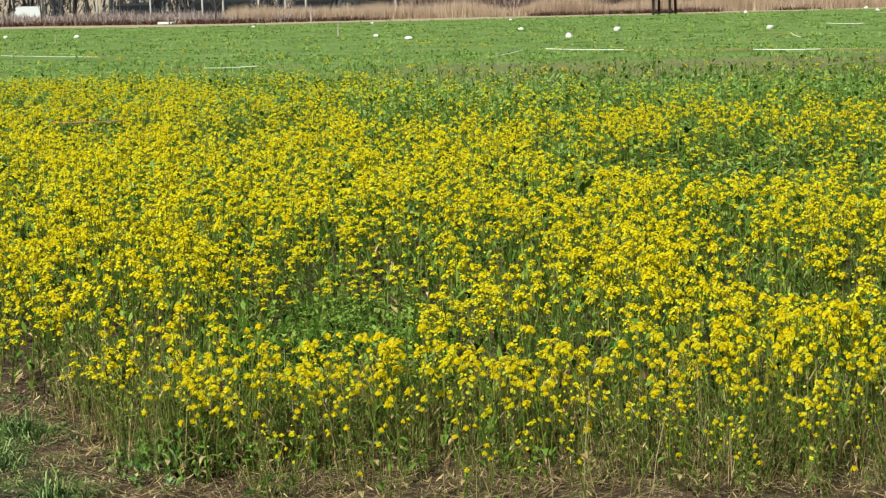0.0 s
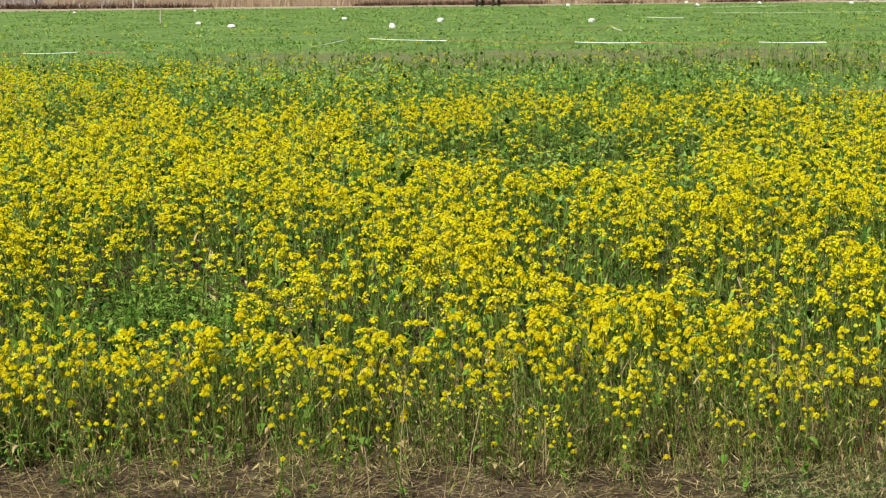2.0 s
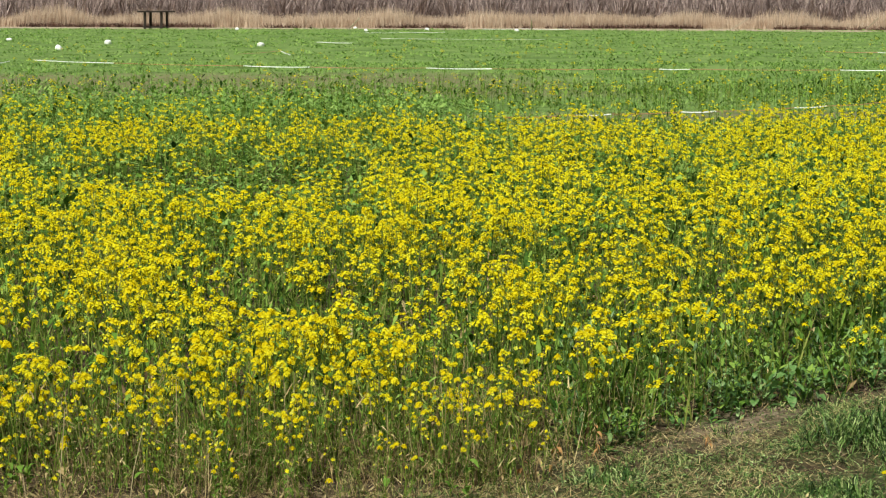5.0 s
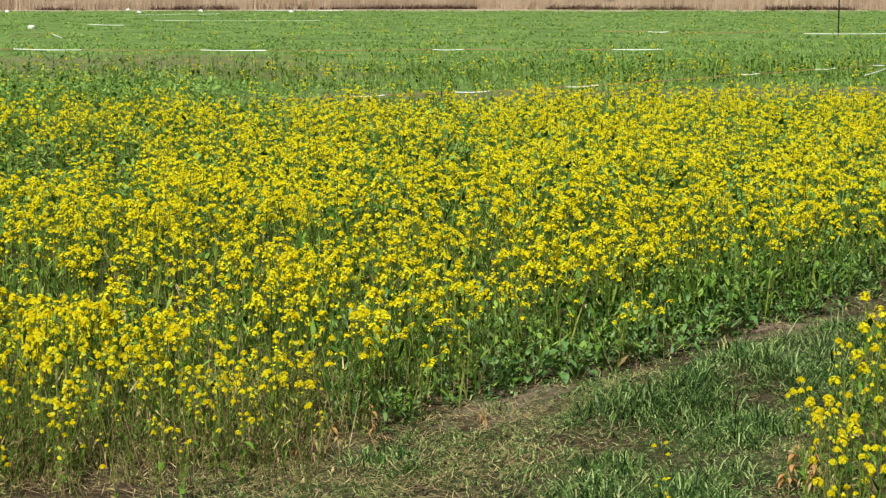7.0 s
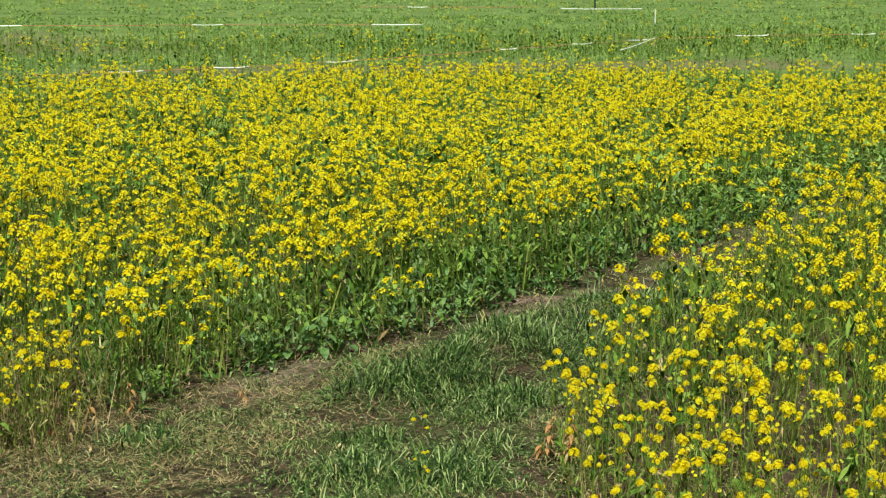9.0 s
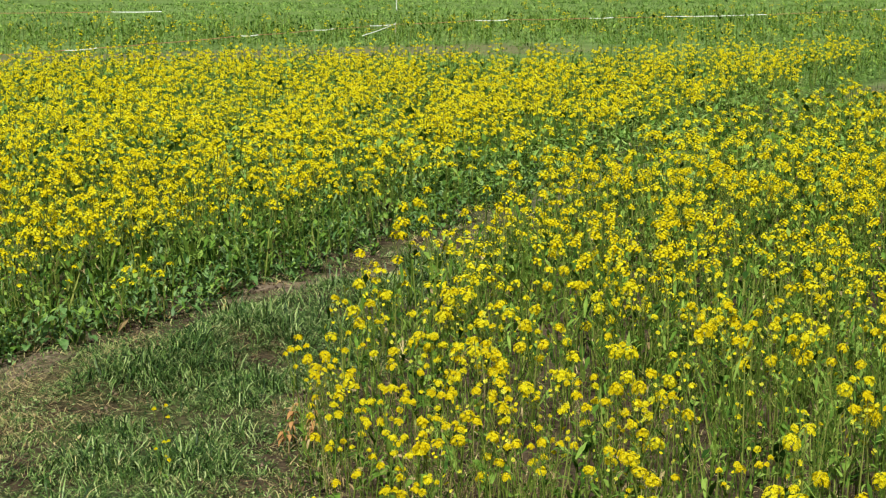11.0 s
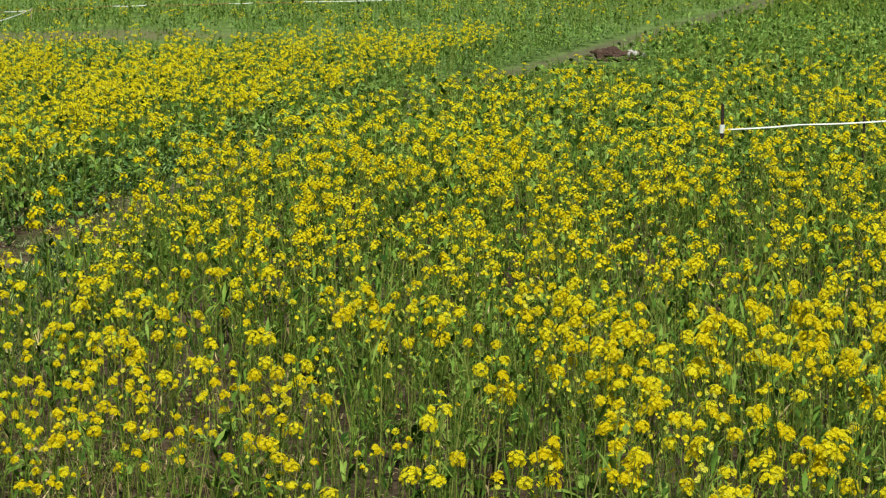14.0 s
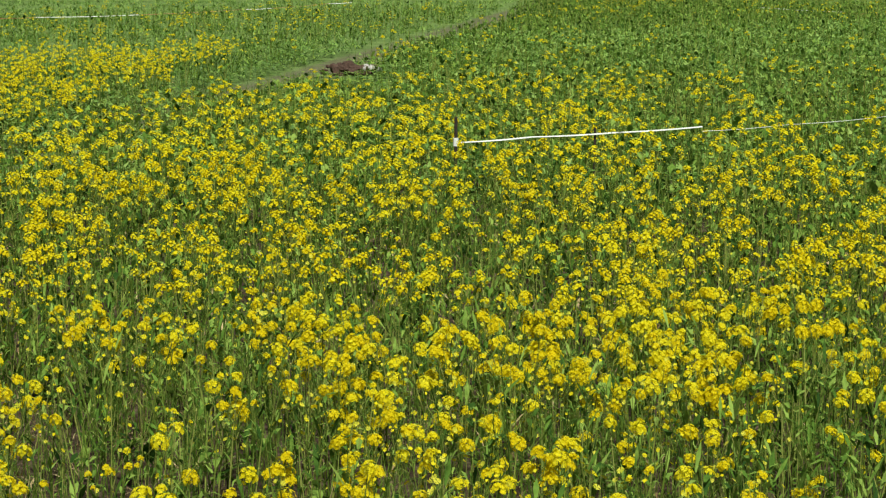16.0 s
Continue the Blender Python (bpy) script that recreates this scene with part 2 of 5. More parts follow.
# the mown path runs between two plots of mustard
EDGE_A = np.array([(1.75, 7.28), (2.05, 7.46), (2.35, 7.72), (2.7, 8.03), (3.0, 8.22), (3.35, 8.44), (3.75, 8.74), (4.3, 9.12), (4.75, 9.55), (5.4, 10.06), (6.25, 10.66), (8.06, 12.15), (12.6, 15.7), (15.1, 17.8), (17.5, 19.8), (20.1, 21.7), (23.3, 24.1), (27.5, 27.0), (35.7, 32.9), (43.3, 39), (60, 52)])
FRONT_A = np.array([(-14, 11.0), (-2.5, 9.9), (-1.86, 9.46), (-1.66, 9.2), (-1.42, 8.75), (-1.22, 8.1), (-1.06, 7.62), (-0.83, 7.42), (-0.6, 7.5), (-0.3, 7.62), (0.1, 7.58), (0.66, 7.42), (1.2, 7.26), (1.57, 7.2), (1.98, 7.38)])
EDGE_B = np.array([(2.9, 5.5), (3.1, 5.95), (3.4, 6.45), (3.75, 6.95), (4.05, 7.4), (4.4, 7.85), (5.0, 8.6), (5.6, 9.2), (6.6, 10.25), (7.75, 11.35), (8.4, 11.95), (10.6, 13.7), (13.4, 15.95), (18.0, 19.4), (21.5, 21.7), (24, 23.4), (26.6, 25.3), (32.6, 29.7), (42, 37.6), (61, 51)])
BACK_A = np.array([(-14, 37.5), (-5, 35.5), (-3.0, 32), (-2.0, 27.2), (-0.95, 21.8), (0.1, 21.6), (1.2, 22), (2.3, 22.5), (4, 22.7), (5.6, 22.3), (7.6, 22.9), (9.8, 23.5), (12.7, 22.6), (14.1, 21.3), (16.5, 21.6), (44, 21)])
FRONT_B = np.array([(2.9, 5.6), (2.85, 5.0), (2.95, 4.0), (3.3, 2.5), (3.5, 1.0)])


def along(line, x):
    return np.interp(x, line[:, 0], line[:, 1])


def swell(x, y, size, seed):
    """A smooth uneven field between about -1 and 1."""
    r = np.random.RandomState(seed)
    total = 0.0
    for k in range(6):
        a, f = r.uniform(0, 2 * np.pi), r.uniform(0.6, 1.7) * 2 * np.pi / size
        total = total + np.sin((x * np.cos(a) + y * np.sin(a)) * f + r.uniform(0, 6.3))
    return total / 3.0


def ground_z(x, y):
    fade = np.clip((40 - np.hypot(x, y)) / 25, 0, 1)
    drop = -0.85 * np.clip((y - 112) / 10, 0, 1)
    mounds = 0.10 * blob(x, y, 3.6, 7.9, 0.85, 0.24, 40) + 0.04 * blob(x, y, 4.7, 8.75, 0.9, 0.26, 42) + 0.03 * blob(x, y, 2.75, 6.9, 0.4, 0.25, 60)
    return drop + mounds + fade * (0.018 * swell(x, y, 1.3, 3) + 0.010 * swell(x, y, 0.45, 4))


def blob(x, y, cx, cy, rx, ry, turn=0.0):
    c, s = np.cos(radians(turn)), np.sin(radians(turn))
    u, v = (x - cx) * c + (y - cy) * s, -(x - cx) * s + (y - cy) * c
    return np.exp(-((u / rx) ** 2 + (v / ry) ** 2) ** 2)


def front_a(x):
    return along(FRONT_A, x) + 0.05 * np.sin(x * 5.1) + 0.05 * np.sin(x * 11.7)


def in_a(x, y):
    """How far inside plot A a place lies (negative: outside): from the front and from the path."""
    right = (y - along(EDGE_A, x)) * np.where(x < 4, 0.75, 0.78)
    right = np.where(x < 1.75, 9.0, right)
    return np.minimum(y - front_a(x), right), right


def in_b(x, y):
    left = (along(EDGE_B, x) - y) * 0.78
    left = np.where(x < 2.88, -1.0, left)
    near = (x - np.interp(-y, -FRONT_B[:, 1], FRONT_B[:, 0]))
    return np.minimum(left, near), near


def low_b(x, y):
    """How tall plot B grows beside the path."""
    left = (along(EDGE_B, x) - y) * 0.78
    return 1 - np.clip((x - 12.5) / 3, 0, 1) * np.clip((22 - x) / 3, 0, 1) * 0.55 * np.clip((0.65 - left) / 0.45, 0, 1)


def dips(x, y):
    """Hollows of low green plants without flowers in plot A."""
    return np.maximum(np.maximum(blob(x, y, -0.44, 10.0, 0.48, 2.0, 3), blob(x, y, 2.1, 16.7, 1.2, 1.8)), np.maximum(0.65 * blob(x, y, 1.75, 9.7, 0.55, 1.0), 0.55 * blob(x, y, 3.75, 11.9, 0.4, 0.8)))


def blooms_a(x, y):
    """Share of full bloom in plot A."""
    inside, right = in_a(x, y)
    d = np.clip(0.36 + (y - front_a(x)) / 0.8, 0, 1) * np.clip(0.6 + right / 0.3, 0, 1)
    side = np.clip((x - 3.4) / 1.5, 0, 1)
    d = d * (1 - side * (1 - np.clip(0.08 + (right - 0.08) / 0.55, 0.08, 1)))
    d = d * (1 - 0.97 * dips(x, y)) * (1 - 0.6 * blob(x, y, -1.0, 9.6, 0.35, 0.8))
    d = d * (1 - 0.5 * blob(x, y, 3.0, 19.4, 3.0, 2.2)) * (1 - 0.85 * blob(x, y, -2.4, 22.6, 2.6, 0.8)) * (1 - 0.7 * blob(x, y, 0.8, 16.0, 0.6, 0.7)) * (1 - 0.85 * blob(x, y, 3.1, 11.3, 0.4, 0.6)) * (1 - 0.5 * blob(x, y, 4.5, 11.5, 0.5, 0.4))
    d = d * (1 - 0.7 * blob(x, y, 4.0, 12.3, 0.45, 0.5)) * (1 - 0.6 * blob(x, y, 0.7, 8.7, 0.6, 0.35)) * (1 - 0.5 * blob(x, y, 5.2, 16.8, 0.9, 0.6))
    d = d * (1 - 0.6 * blob(x, y, 0.4, 12.6, 0.7, 0.4)) * (1 - 0.5 * blob(x, y, 6.9, 13.6, 0.7, 0.5)) * (1 + 0.2 * blob(x, y, -1.8, 14.0, 1.6, 5.0))
    back = along(BACK_A, x) + 0.5 * swell(x, y, 5, 12)
    tail = np.where(x < -0.6, 0.5, 0.145) * np.clip((38 - y) / 9, 0, 1) + 0.5 * blob(x, y, -0.1, 30.5, 1.5, 3.2) + 0.15 * blob(x, y, 2.2, 28.5, 1.6, 3.0)
    d = np.where(y < back, d, np.minimum(d, tail))
    d = d * (1.0 + 0.75 * swell(x, y, 1.6, 11) + 0.4 * swell(x, y, 0.6, 14)) + 0.55 * blob(x, y, 1.85, 7.75, 0.6, 0.4, 25)
    return np.clip(d, 0, 1.2)


def blooms_b(x, y):
    inside, near = in_b(x, y)
    r = np.hypot(x, y)
    d = np.clip(0.20 + near / 2.8, 0, 1) * np.clip(0.5 + inside / 0.5, 0, 1)
    d = d * np.clip(1.05 - (r - 8.5) / 14, 0.17, 1) * np.clip(1.1 - (x - y) / 9, 0.4, 1)
    d = d * (1 - 0.5 * blob(x, y, 4.6, 5.9, 0.5, 1.0, -40)) * (1 - 0.4 * blob(x, y, 6.2, 8.2, 0.8, 0.6)) * (1 - 0.6 * blob(x, y, 5.2, 6.0, 1.4, 0.6, -42))
    d = d + 0.55 * blob(x, y, 7.4, 9.9, 2.6, 1.2, 53) + 0.2 * blob(x, y, 3.7, 6.0, 0.35, 0.5) + 0.5 * blob(x, y, 16.9, 14.4, 1.3, 0.8, 40) + 0.5 * blob(x, y, 18.3, 13.9, 0.8, 0.5, 40) + 0.3 * blob(x, y, 13.0, 11.2, 1.2, 0.6, 40) + 0.3 * blob(x, y, 20.5, 13.6, 1.0, 0.5, 30) + 0.6 * blob(x, y, 20.1, 19.6, 0.5, 0.6)
    return np.clip(d * (1.0 + 0.55 * swell(x, y, 1.7, 21) + 0.25 * swell(x, y, 0.6, 24)), 0, 1.2)


# ---- building ----
def part(name, bm, mat, parent=None, label=""):
    """Links a bmesh as one mesh object under a thing or a part."""
    me = bpy.data.meshes.new(name)
    bm.to_mesh(me)
    bm.free()
    me.materials.append(mat)
    ob = new(name, me)
    ob.parent = parent
    if label:
        tagged(ob, label)
    return ob


def mesh_of(name, v, f, mi, mats, smooth=False):
    """A mesh from arrays of corners and triangles."""
    me = bpy.data.meshes.new(name)
    me.vertices.add(len(v))
    me.vertices.foreach_set("co", np.asarray(v, np.float32).ravel())
    me.loops.add(3 * len(f))
    me.loops.foreach_set("vertex_index", np.asarray(f, np.int32).ravel())
    me.polygons.add(len(f))
    me.polygons.foreach_set("loop_start", np.arange(0, 3 * len(f), 3, dtype=np.int32))
    me.polygons.foreach_set("material_index", np.asarray(mi, np.int32))
    for m in mats:
        me.materials.append(m)
    me.update(calc_edges=True)
    me.validate()
    return me


class Pile:
    """Gathers many copies of small forms into one mesh."""

    def __init__(self):
        self.v, self.f, self.m, self.count = [], [], [], 0

    def add(self, form, x, y, z, size, tall, turn, lean=None):
        v, f, mi = form
        n = len(x)
        if n == 0:
            return
        c, s = np.cos(turn)[:, None], np.sin(turn)[:, None]
        px, py, pz = v[None, :, 0] * size[:, None], v[None, :, 1] * size[:, None], v[None, :, 2] * tall[:, None]
        lx, ly = (0, 0) if lean is None else (lean[0][:, None], lean[1][:, None])
        q = np.stack([px * c - py * s + x[:, None] + lx * pz, px * s + py * c + y[:, None] + ly * pz, pz + z[:, None]], 2)
        self.v.append(q.reshape(-1, 3))
        self.f.append((f[None] + (np.arange(n) * len(v))[:, None, None] + self.count).reshape(-1, 3))
        self.m.append(np.tile(mi, n))
        self.count += n * len(v)

    def object(self, name, mats, label, category):
        me = mesh_of(name, np.concatenate(self.v), np.concatenate(self.f), np.concatenate(self.m), mats)
        return tagged(new(name, me), label, category, kind="stuff")


class Form:
    """Triangles of one small plant or piece."""

    def __init__(self):
        self.v, self.f, self.m = [], [], []

    def tri(self, pts, faces, mi):
        k = len(self.v)
        self.v += [tuple(p) for p in pts]
        self.f += [tuple(k + i for i in t) for t in faces]
        self.m += [mi] * len(faces)

    def tube(self, pts, r0, r1, mi, sides=3):
        k, n = len(self.v), len(pts)
        for i, p in enumerate(pts):
            r = r0 + (r1 - r0) * i / (n - 1)
            for s in range(sides):
                a = 2 * math.pi * s / sides
                self.v.append((p[0] + r * math.cos(a), p[1] + r * math.sin(a), p[2]))
        for i in range(n - 1):
            for s in range(sides):
                a, b = k + i * sides + s, k + i * sides + (s + 1) % sides
                self.f += [(a, b, b + sides), (a, b + sides, a + sides)]
                self.m += [mi] * 2

    def blade(self, base, out, length, width, droop, mi, steps=2, rise=0.6):
        """A bent leaf from base towards the angle out."""
        dx, dy = math.cos(out), math.sin(out)
        pts, faces = [], []
        for i in range(steps + 1):
            u = i / steps
            h = length * u
            w = width * (0.35, 1.0, 0.0)[min(i, 2)] if steps == 2 else width * math.sin(math.pi * (0.15 + 0.85 * u))
            c = (base[0] + dx * h * (1 - rise * 0.5), base[1] + dy * h * (1 - rise * 0.5), base[2] + rise * h - droop * h * u)
            if i == steps:
                pts.append(c)
            else:
                pts += [(c[0] - dy * w, c[1] + dx * w, c[2]), (c[0] + dy * w, c[1] - dx * w, c[2])]
        for i in range(steps - 1):
            faces += [(2 * i, 2 * i + 1, 2 * i + 3), (2 * i, 2 * i + 3, 2 * i + 2)]
        e = 2 * (steps - 1)
        faces.append((e, e + 1, 2 * steps))
        self.tri(pts, faces, mi)

    def spike(self, base, out, length, width, up):
        dx, dy = math.cos(out), math.sin(out)
        c = length * math.cos(up)
        self.tri([(base[0] - dy * width, base[1] + dx * width, base[2]), (base[0] + dy * width, base[1] - dx * width, base[2]),
                  (base[0] + dx * c, base[1] + dy * c, base[2] + length * math.sin(up))], [(0, 1, 2)], 0)

    def flower(self, p, normal, r, mi, detail):
        """One open flower: four broad petals close by, a small square or a triangle further off."""
        n = Vector(normal).normalized()
        a = n.orthogonal().normalized()
        a = Matrix.Rotation(rng.uniform(0, 6.28), 3, n) @ a
        b = n.cross(a)
        p = Vector(p)
        if detail == 2:
            for k in range(4):
                u = a * math.cos(k * math.pi / 2) + b * math.sin(k * math.pi / 2)
                w = n.cross(u)
                cup = rng.uniform(0.05, 0.35)
                self.tri([p, p + u * r + w * r * 0.72 + n * r * cup, p + u * r - w * r * 0.72 + n * r * cup], [(0, 1, 2)], mi)
        elif detail == 1:
            self.tri([p + a * r, p + b * r + n * r * 0.3, p - a * r, p - b * r + n * r * 0.3], [(0, 1, 2), (0, 2, 3)], mi)
        else:
            self.tri([p + a * r, p - a * r * 0.5 + b * r * 0.87, p - a * r * 0.5 - b * r * 0.87], [(0, 1, 2)], mi)

    def head(self, p, size, detail, petal=0, bud=1, globe=False):
        """A domed cluster of small four-petalled flowers round a knot of buds."""
        count, r = ((17, 0.0066), (12, 0.0079), (8, 0.0130))[2 - detail]
        size = size * (1.0, 1.08, 1.2)[2 - detail]
        count = max(4, int(count * min(1.6, size / 0.0105)))
        tone = petal if rng.rand() < (0.45, 0.55, 0.65)[detail] else 5
        for k in range(count):
            a, t = k * 2.4 + rng.uniform(-0.3, 0.3), math.acos(1 - (1.7 if globe else 1.35) * (k + 0.5) / count)
            d = (math.cos(a) * math.sin(t), math.sin(a) * math.sin(t), math.cos(t))
            reach = size * (rng.uniform(0.95, 1.25) if globe else rng.uniform(0.6, 1.5))
            c = (p[0] + d[0] * reach * 1.1, p[1] + d[1] * reach * 1.1, p[2] + d[2] * reach - 0.004)
            self.flower(c, (d[0], d[1], d[2] + (0.35, 0.6, 1.0)[2 - detail]), r * rng.uniform(0.75, 1.15), bud if k == 0 and detail < 2 else tone, detail)
        if detail == 2:
            q, h = 0.004, p[2] + size * 0.85
            self.tri([(p[0] + q, p[1], h), (p[0], p[1] + q, h), (p[0] - q, p[1], h), (p[0], p[1] - q, h), (p[0], p[1], h + q)],
                     [(0, 1, 4), (1, 2, 4), (2, 3, 4), (3, 0, 4)], bud)

    def done(self):
        return np.array(self.v, float), np.array(self.f, int), np.array(self.m, int)


MUSTARD = (PETAL, BUD, STEM, LEAF, DRY, LEMON, BROAD, AMBER)


def mustard(detail, bloom=True, heads=3, full=1.0, leaves=10):
    """One plant: a thin stem with branches that end in flower heads, leaves below."""
    f = Form()
    tall = rng.uniform(0.37, 0.47)
    bend = rng.uniform(-0.04, 0.04, 2)
    top = (bend[0], bend[1], tall)
    steps = (1, 2, 3)[detail]
    f.tube([(bend[0] * (i / steps) ** 2, bend[1] * (i / steps) ** 2, tall * i / steps) for i in range(steps + 1)], (0.003, 0.0035, 0.004)[2 - detail], 0.0014 if detail else 0.002, 2)
    tips = [top]
    for k in range(heads - 1):
        u, a = rng.uniform(0.45, 0.8), rng.uniform(0, 6.28)
        s = (bend[0] * u * u, bend[1] * u * u, tall * u)
        reach, up = rng.uniform(0.03, 0.085), rng.uniform(0.62, 1.03) * tall
        tip = (s[0] + math.cos(a) * reach, s[1] + math.sin(a) * reach, max(up, s[2] + 0.05))
        if detail:
            f.tube([s, (s[0] + math.cos(a) * reach * 0.6, s[1] + math.sin(a) * reach * 0.6, (s[2] * 0.55 + tip[2] * 0.45)), tip] if detail == 2 else [s, tip], 0.0018, 0.001, 2)
        tips.append(tip)
    for tip in tips:
        if bloom:
            globe = full > 1 and rng.rand() < 0.4
            f.head(tip, rng.uniform(0.010, 0.0135) * full if globe else (rng.uniform(0.004, 0.008) if rng.rand() < 0.35 else rng.uniform(0.008, 0.0135)) * full, detail, globe=globe)
            if detail == 2:
                for k in range(3):      # spent flowers and pods below the head
                    a, drop = rng.uniform(0, 6.28), rng.uniform(0.015, 0.06)
                    b = (tip[0], tip[1], tip[2] - drop)
                    e = (tip[0] + math.cos(a) * 0.018, tip[1] + math.sin(a) * 0.018, tip[2] - drop + 0.014)
                    f.tri([b, (b[0], b[1], b[2] + 0.002), e], [(0, 1, 2)], 2)
                    if rng.rand() < 0.5:
                        f.flower(e, (math.cos(a), math.sin(a), 1), 0.006, 5, 1)
        else:
            f.tri([(tip[0] + 0.004, tip[1], tip[2]), (tip[0], tip[1] + 0.004, tip[2]), (tip[0] - 0.003, tip[1] - 0.003, tip[2]), (tip[0], tip[1], tip[2] + 0.007)],
                  [(0, 1, 3), (1, 2, 3), (2, 0, 3)], 2)
    if bloom:
        for k in range((9, 8, 3)[2 - detail]):      # single open flowers on short side shoots
            u, a, r = rng.uniform(0.5, 0.98), rng.uniform(0, 6.28), rng.uniform(0.01, 0.07)
            f.flower((bend[0] * u * u + math.cos(a) * r, bend[1] * u * u + math.sin(a) * r, tall * u), (math.cos(a), math.sin(a), 0.8), rng.uniform(0.005, 0.0075) * (1.0, 1.0, 1.25)[2 - detail], 5 if rng.rand() < 0.45 else 1, detail)
    for k in range((14, 9, 5)[2 - detail]):      # thin pods and leaflets that stand off the upper stem
        u, a, n = rng.uniform(0.35, 0.95), rng.uniform(0, 6.28), rng.uniform(0.02, 0.05)
        b, w = (bend[0] * u * u, bend[1] * u * u, tall * u), (0.0011, 0.0017, 0.0032)[2 - detail]
        f.tri([(b[0] - math.sin(a) * w, b[1] + math.cos(a) * w, b[2]), (b[0] + math.sin(a) * w, b[1] - math.cos(a) * w, b[2]), (b[0] + math.cos(a) * n, b[1] + math.sin(a) * n, b[2] + n * rng.uniform(0.3, 1.1))], [(0, 1, 2)], 2 if rng.rand() < 0.6 else 3)
    for k in range((leaves, 6, 3)[2 - detail]):
        u = rng.uniform(0.05, 0.75)
        a = rng.uniform(0, 6.28)
        size = ((0.080 - 0.055 * u) if detail == 2 else (0.11 - 0.085 * u)) * rng.uniform(0.6, 1.2)
        dry = 4 if (u < 0.35 and rng.rand() < 0.4) else 3
        f.blade((bend[0] * u * u, bend[1] * u * u, tall * u), a, size, size * rng.uniform(0.05, 0.10) * (0.8, 1.3, 2.0)[2 - detail], rng.uniform(0.2, 0.9), dry, 3 if detail == 2 else 2, rng.uniform(0.4, 1.1))
    return f.done()


def leafy(detail):
    """A plant without flowers: broad lobed leaves round a short stem."""
    f = Form()
    tall = rng.uniform(0.22, 0.36)
    f.tube([(0, 0, 0), (rng.uniform(-0.02, 0.02), rng.uniform(-0.02, 0.02), tall)], 0.003, 0.0015, 2)
    for k in range((14, 9, 6)[2 - detail]):
        u, a = rng.uniform(0.05, 0.95), rng.uniform(0, 6.28)
        size = (0.14 - 0.09 * u) * rng.uniform(0.6, 1.3)
        f.blade((0, 0, tall * u), a, size, size * (rng.uniform(0.10, 0.22) if detail else rng.uniform(0.06, 0.13)), rng.uniform(0.2, 0.9), 3, 3 if detail == 2 else 2, rng.uniform(0.4, 1.0))
    return f.done()


def bushy(detail):
    """A dense green plant at the plot's edge: many broad leaves, lighter towards the top."""
    f = Form()
    tall = rng.uniform(0.24, 0.36)
    for k in range((24, 18, 8)[2 - detail]):
        u, a, r = rng.uniform(0.0, 0.9), rng.uniform(0, 6.28), rng.uniform(0.0, 0.05)
        size = (0.12 - 0.06 * u) * rng.uniform(0.55, 1.2)
        f.blade((r * math.cos(a), r * math.sin(a), tall * u), a + rng.uniform(-0.7, 0.7), size, size * rng.uniform(0.06, 0.15), rng.uniform(0.3, 1.0), 6 if rng.rand() < 0.6 else 3, 3 if detail else 2, rng.uniform(0.6, 1.35))
    return f.done()


def sprout(leaves, tall, wide, spread):
    f = Form()
    for k in range(leaves):
        a, r = rng.uniform(0, 6.28), rng.uniform(0, spread)
        f.spike((r * math.cos(a), r * math.sin(a), rng.uniform(0, 0.4) * tall), rng.uniform(0, 6.28), tall * rng.uniform(0.6, 1.2), wide * rng.uniform(0.7, 1.3), rng.uniform(0.15, 1.0))
    return f.done()


def strew(pile, forms, x, y, size=(0.85, 1.15), tall=None, lean=0.12, sink=0.005):
    """Scatters forms over places, each turned, sized and leaning a little."""
    n = len(x)
    pick = rng.randint(0, len(forms), n)
    s = rng.uniform(*size, n)
    t = s if tall is None else s * tall
    turn, lx, ly = rng.uniform(0, 6.28, n), rng.normal(0, lean, n), rng.normal(0, lean, n)
    z = ground_z(x, y) - sink
    for k, form in enumerate(forms):
        q = pick == k
        pile.add(form, x[q], y[q], z[q], s[q], t[q], turn[q], (lx[q], ly[q]))


def places(x0, x1, y0, y1, per_m2):
    n = int((x1 - x0) * (y1 - y0) * per_m2)
    x, y = rng.uniform(x0, x1, n), rng.uniform(y0, y1, n)
    a = np.degrees(np.arctan2(x, y))
    k = (a > -14) & (a < 60)
    return x[k], y[k]


# ---- ground ----
def ground():
    def axis(lo, fine0, fine1, hi, step):
        mid = np.arange(fine0, fine1 + step / 2, step)
        out = fine1 + np.cumsum(step * 1.13 ** np.arange(1, 70))
        back = fine0 - np.cumsum(step * 1.13 ** np.arange(1, 70))
        return np.concatenate([back[back > lo][::-1], mid, out[out < hi]])
    xs, ys = axis(-3000, -3, 8, 3000, 0.15), axis(-3000, 3.5, 12, 4500, 0.15)
    gx, gy = np.meshgrid(xs, ys)
    v = np.stack([gx.ravel(), gy.ravel(), ground_z(gx, gy).ravel()], 1)
    w = len(xs)
    i = (np.arange(len(ys) - 1)[:, None] * w + np.arange(w - 1)[None]).ravel()
    f = np.concatenate([np.stack([i, i + 1, i + w + 1], 1), np.stack([i, i + w + 1, i + w], 1)])
    me = mesh_of("ground", v, f, np.zeros(len(f)), [ground_material()])
    me.polygons.foreach_set("use_smooth", np.ones(len(f), bool))
    tagged(new("ground", me), "flat field of brown soil and green turf", "ground", kind="structure")


ground()

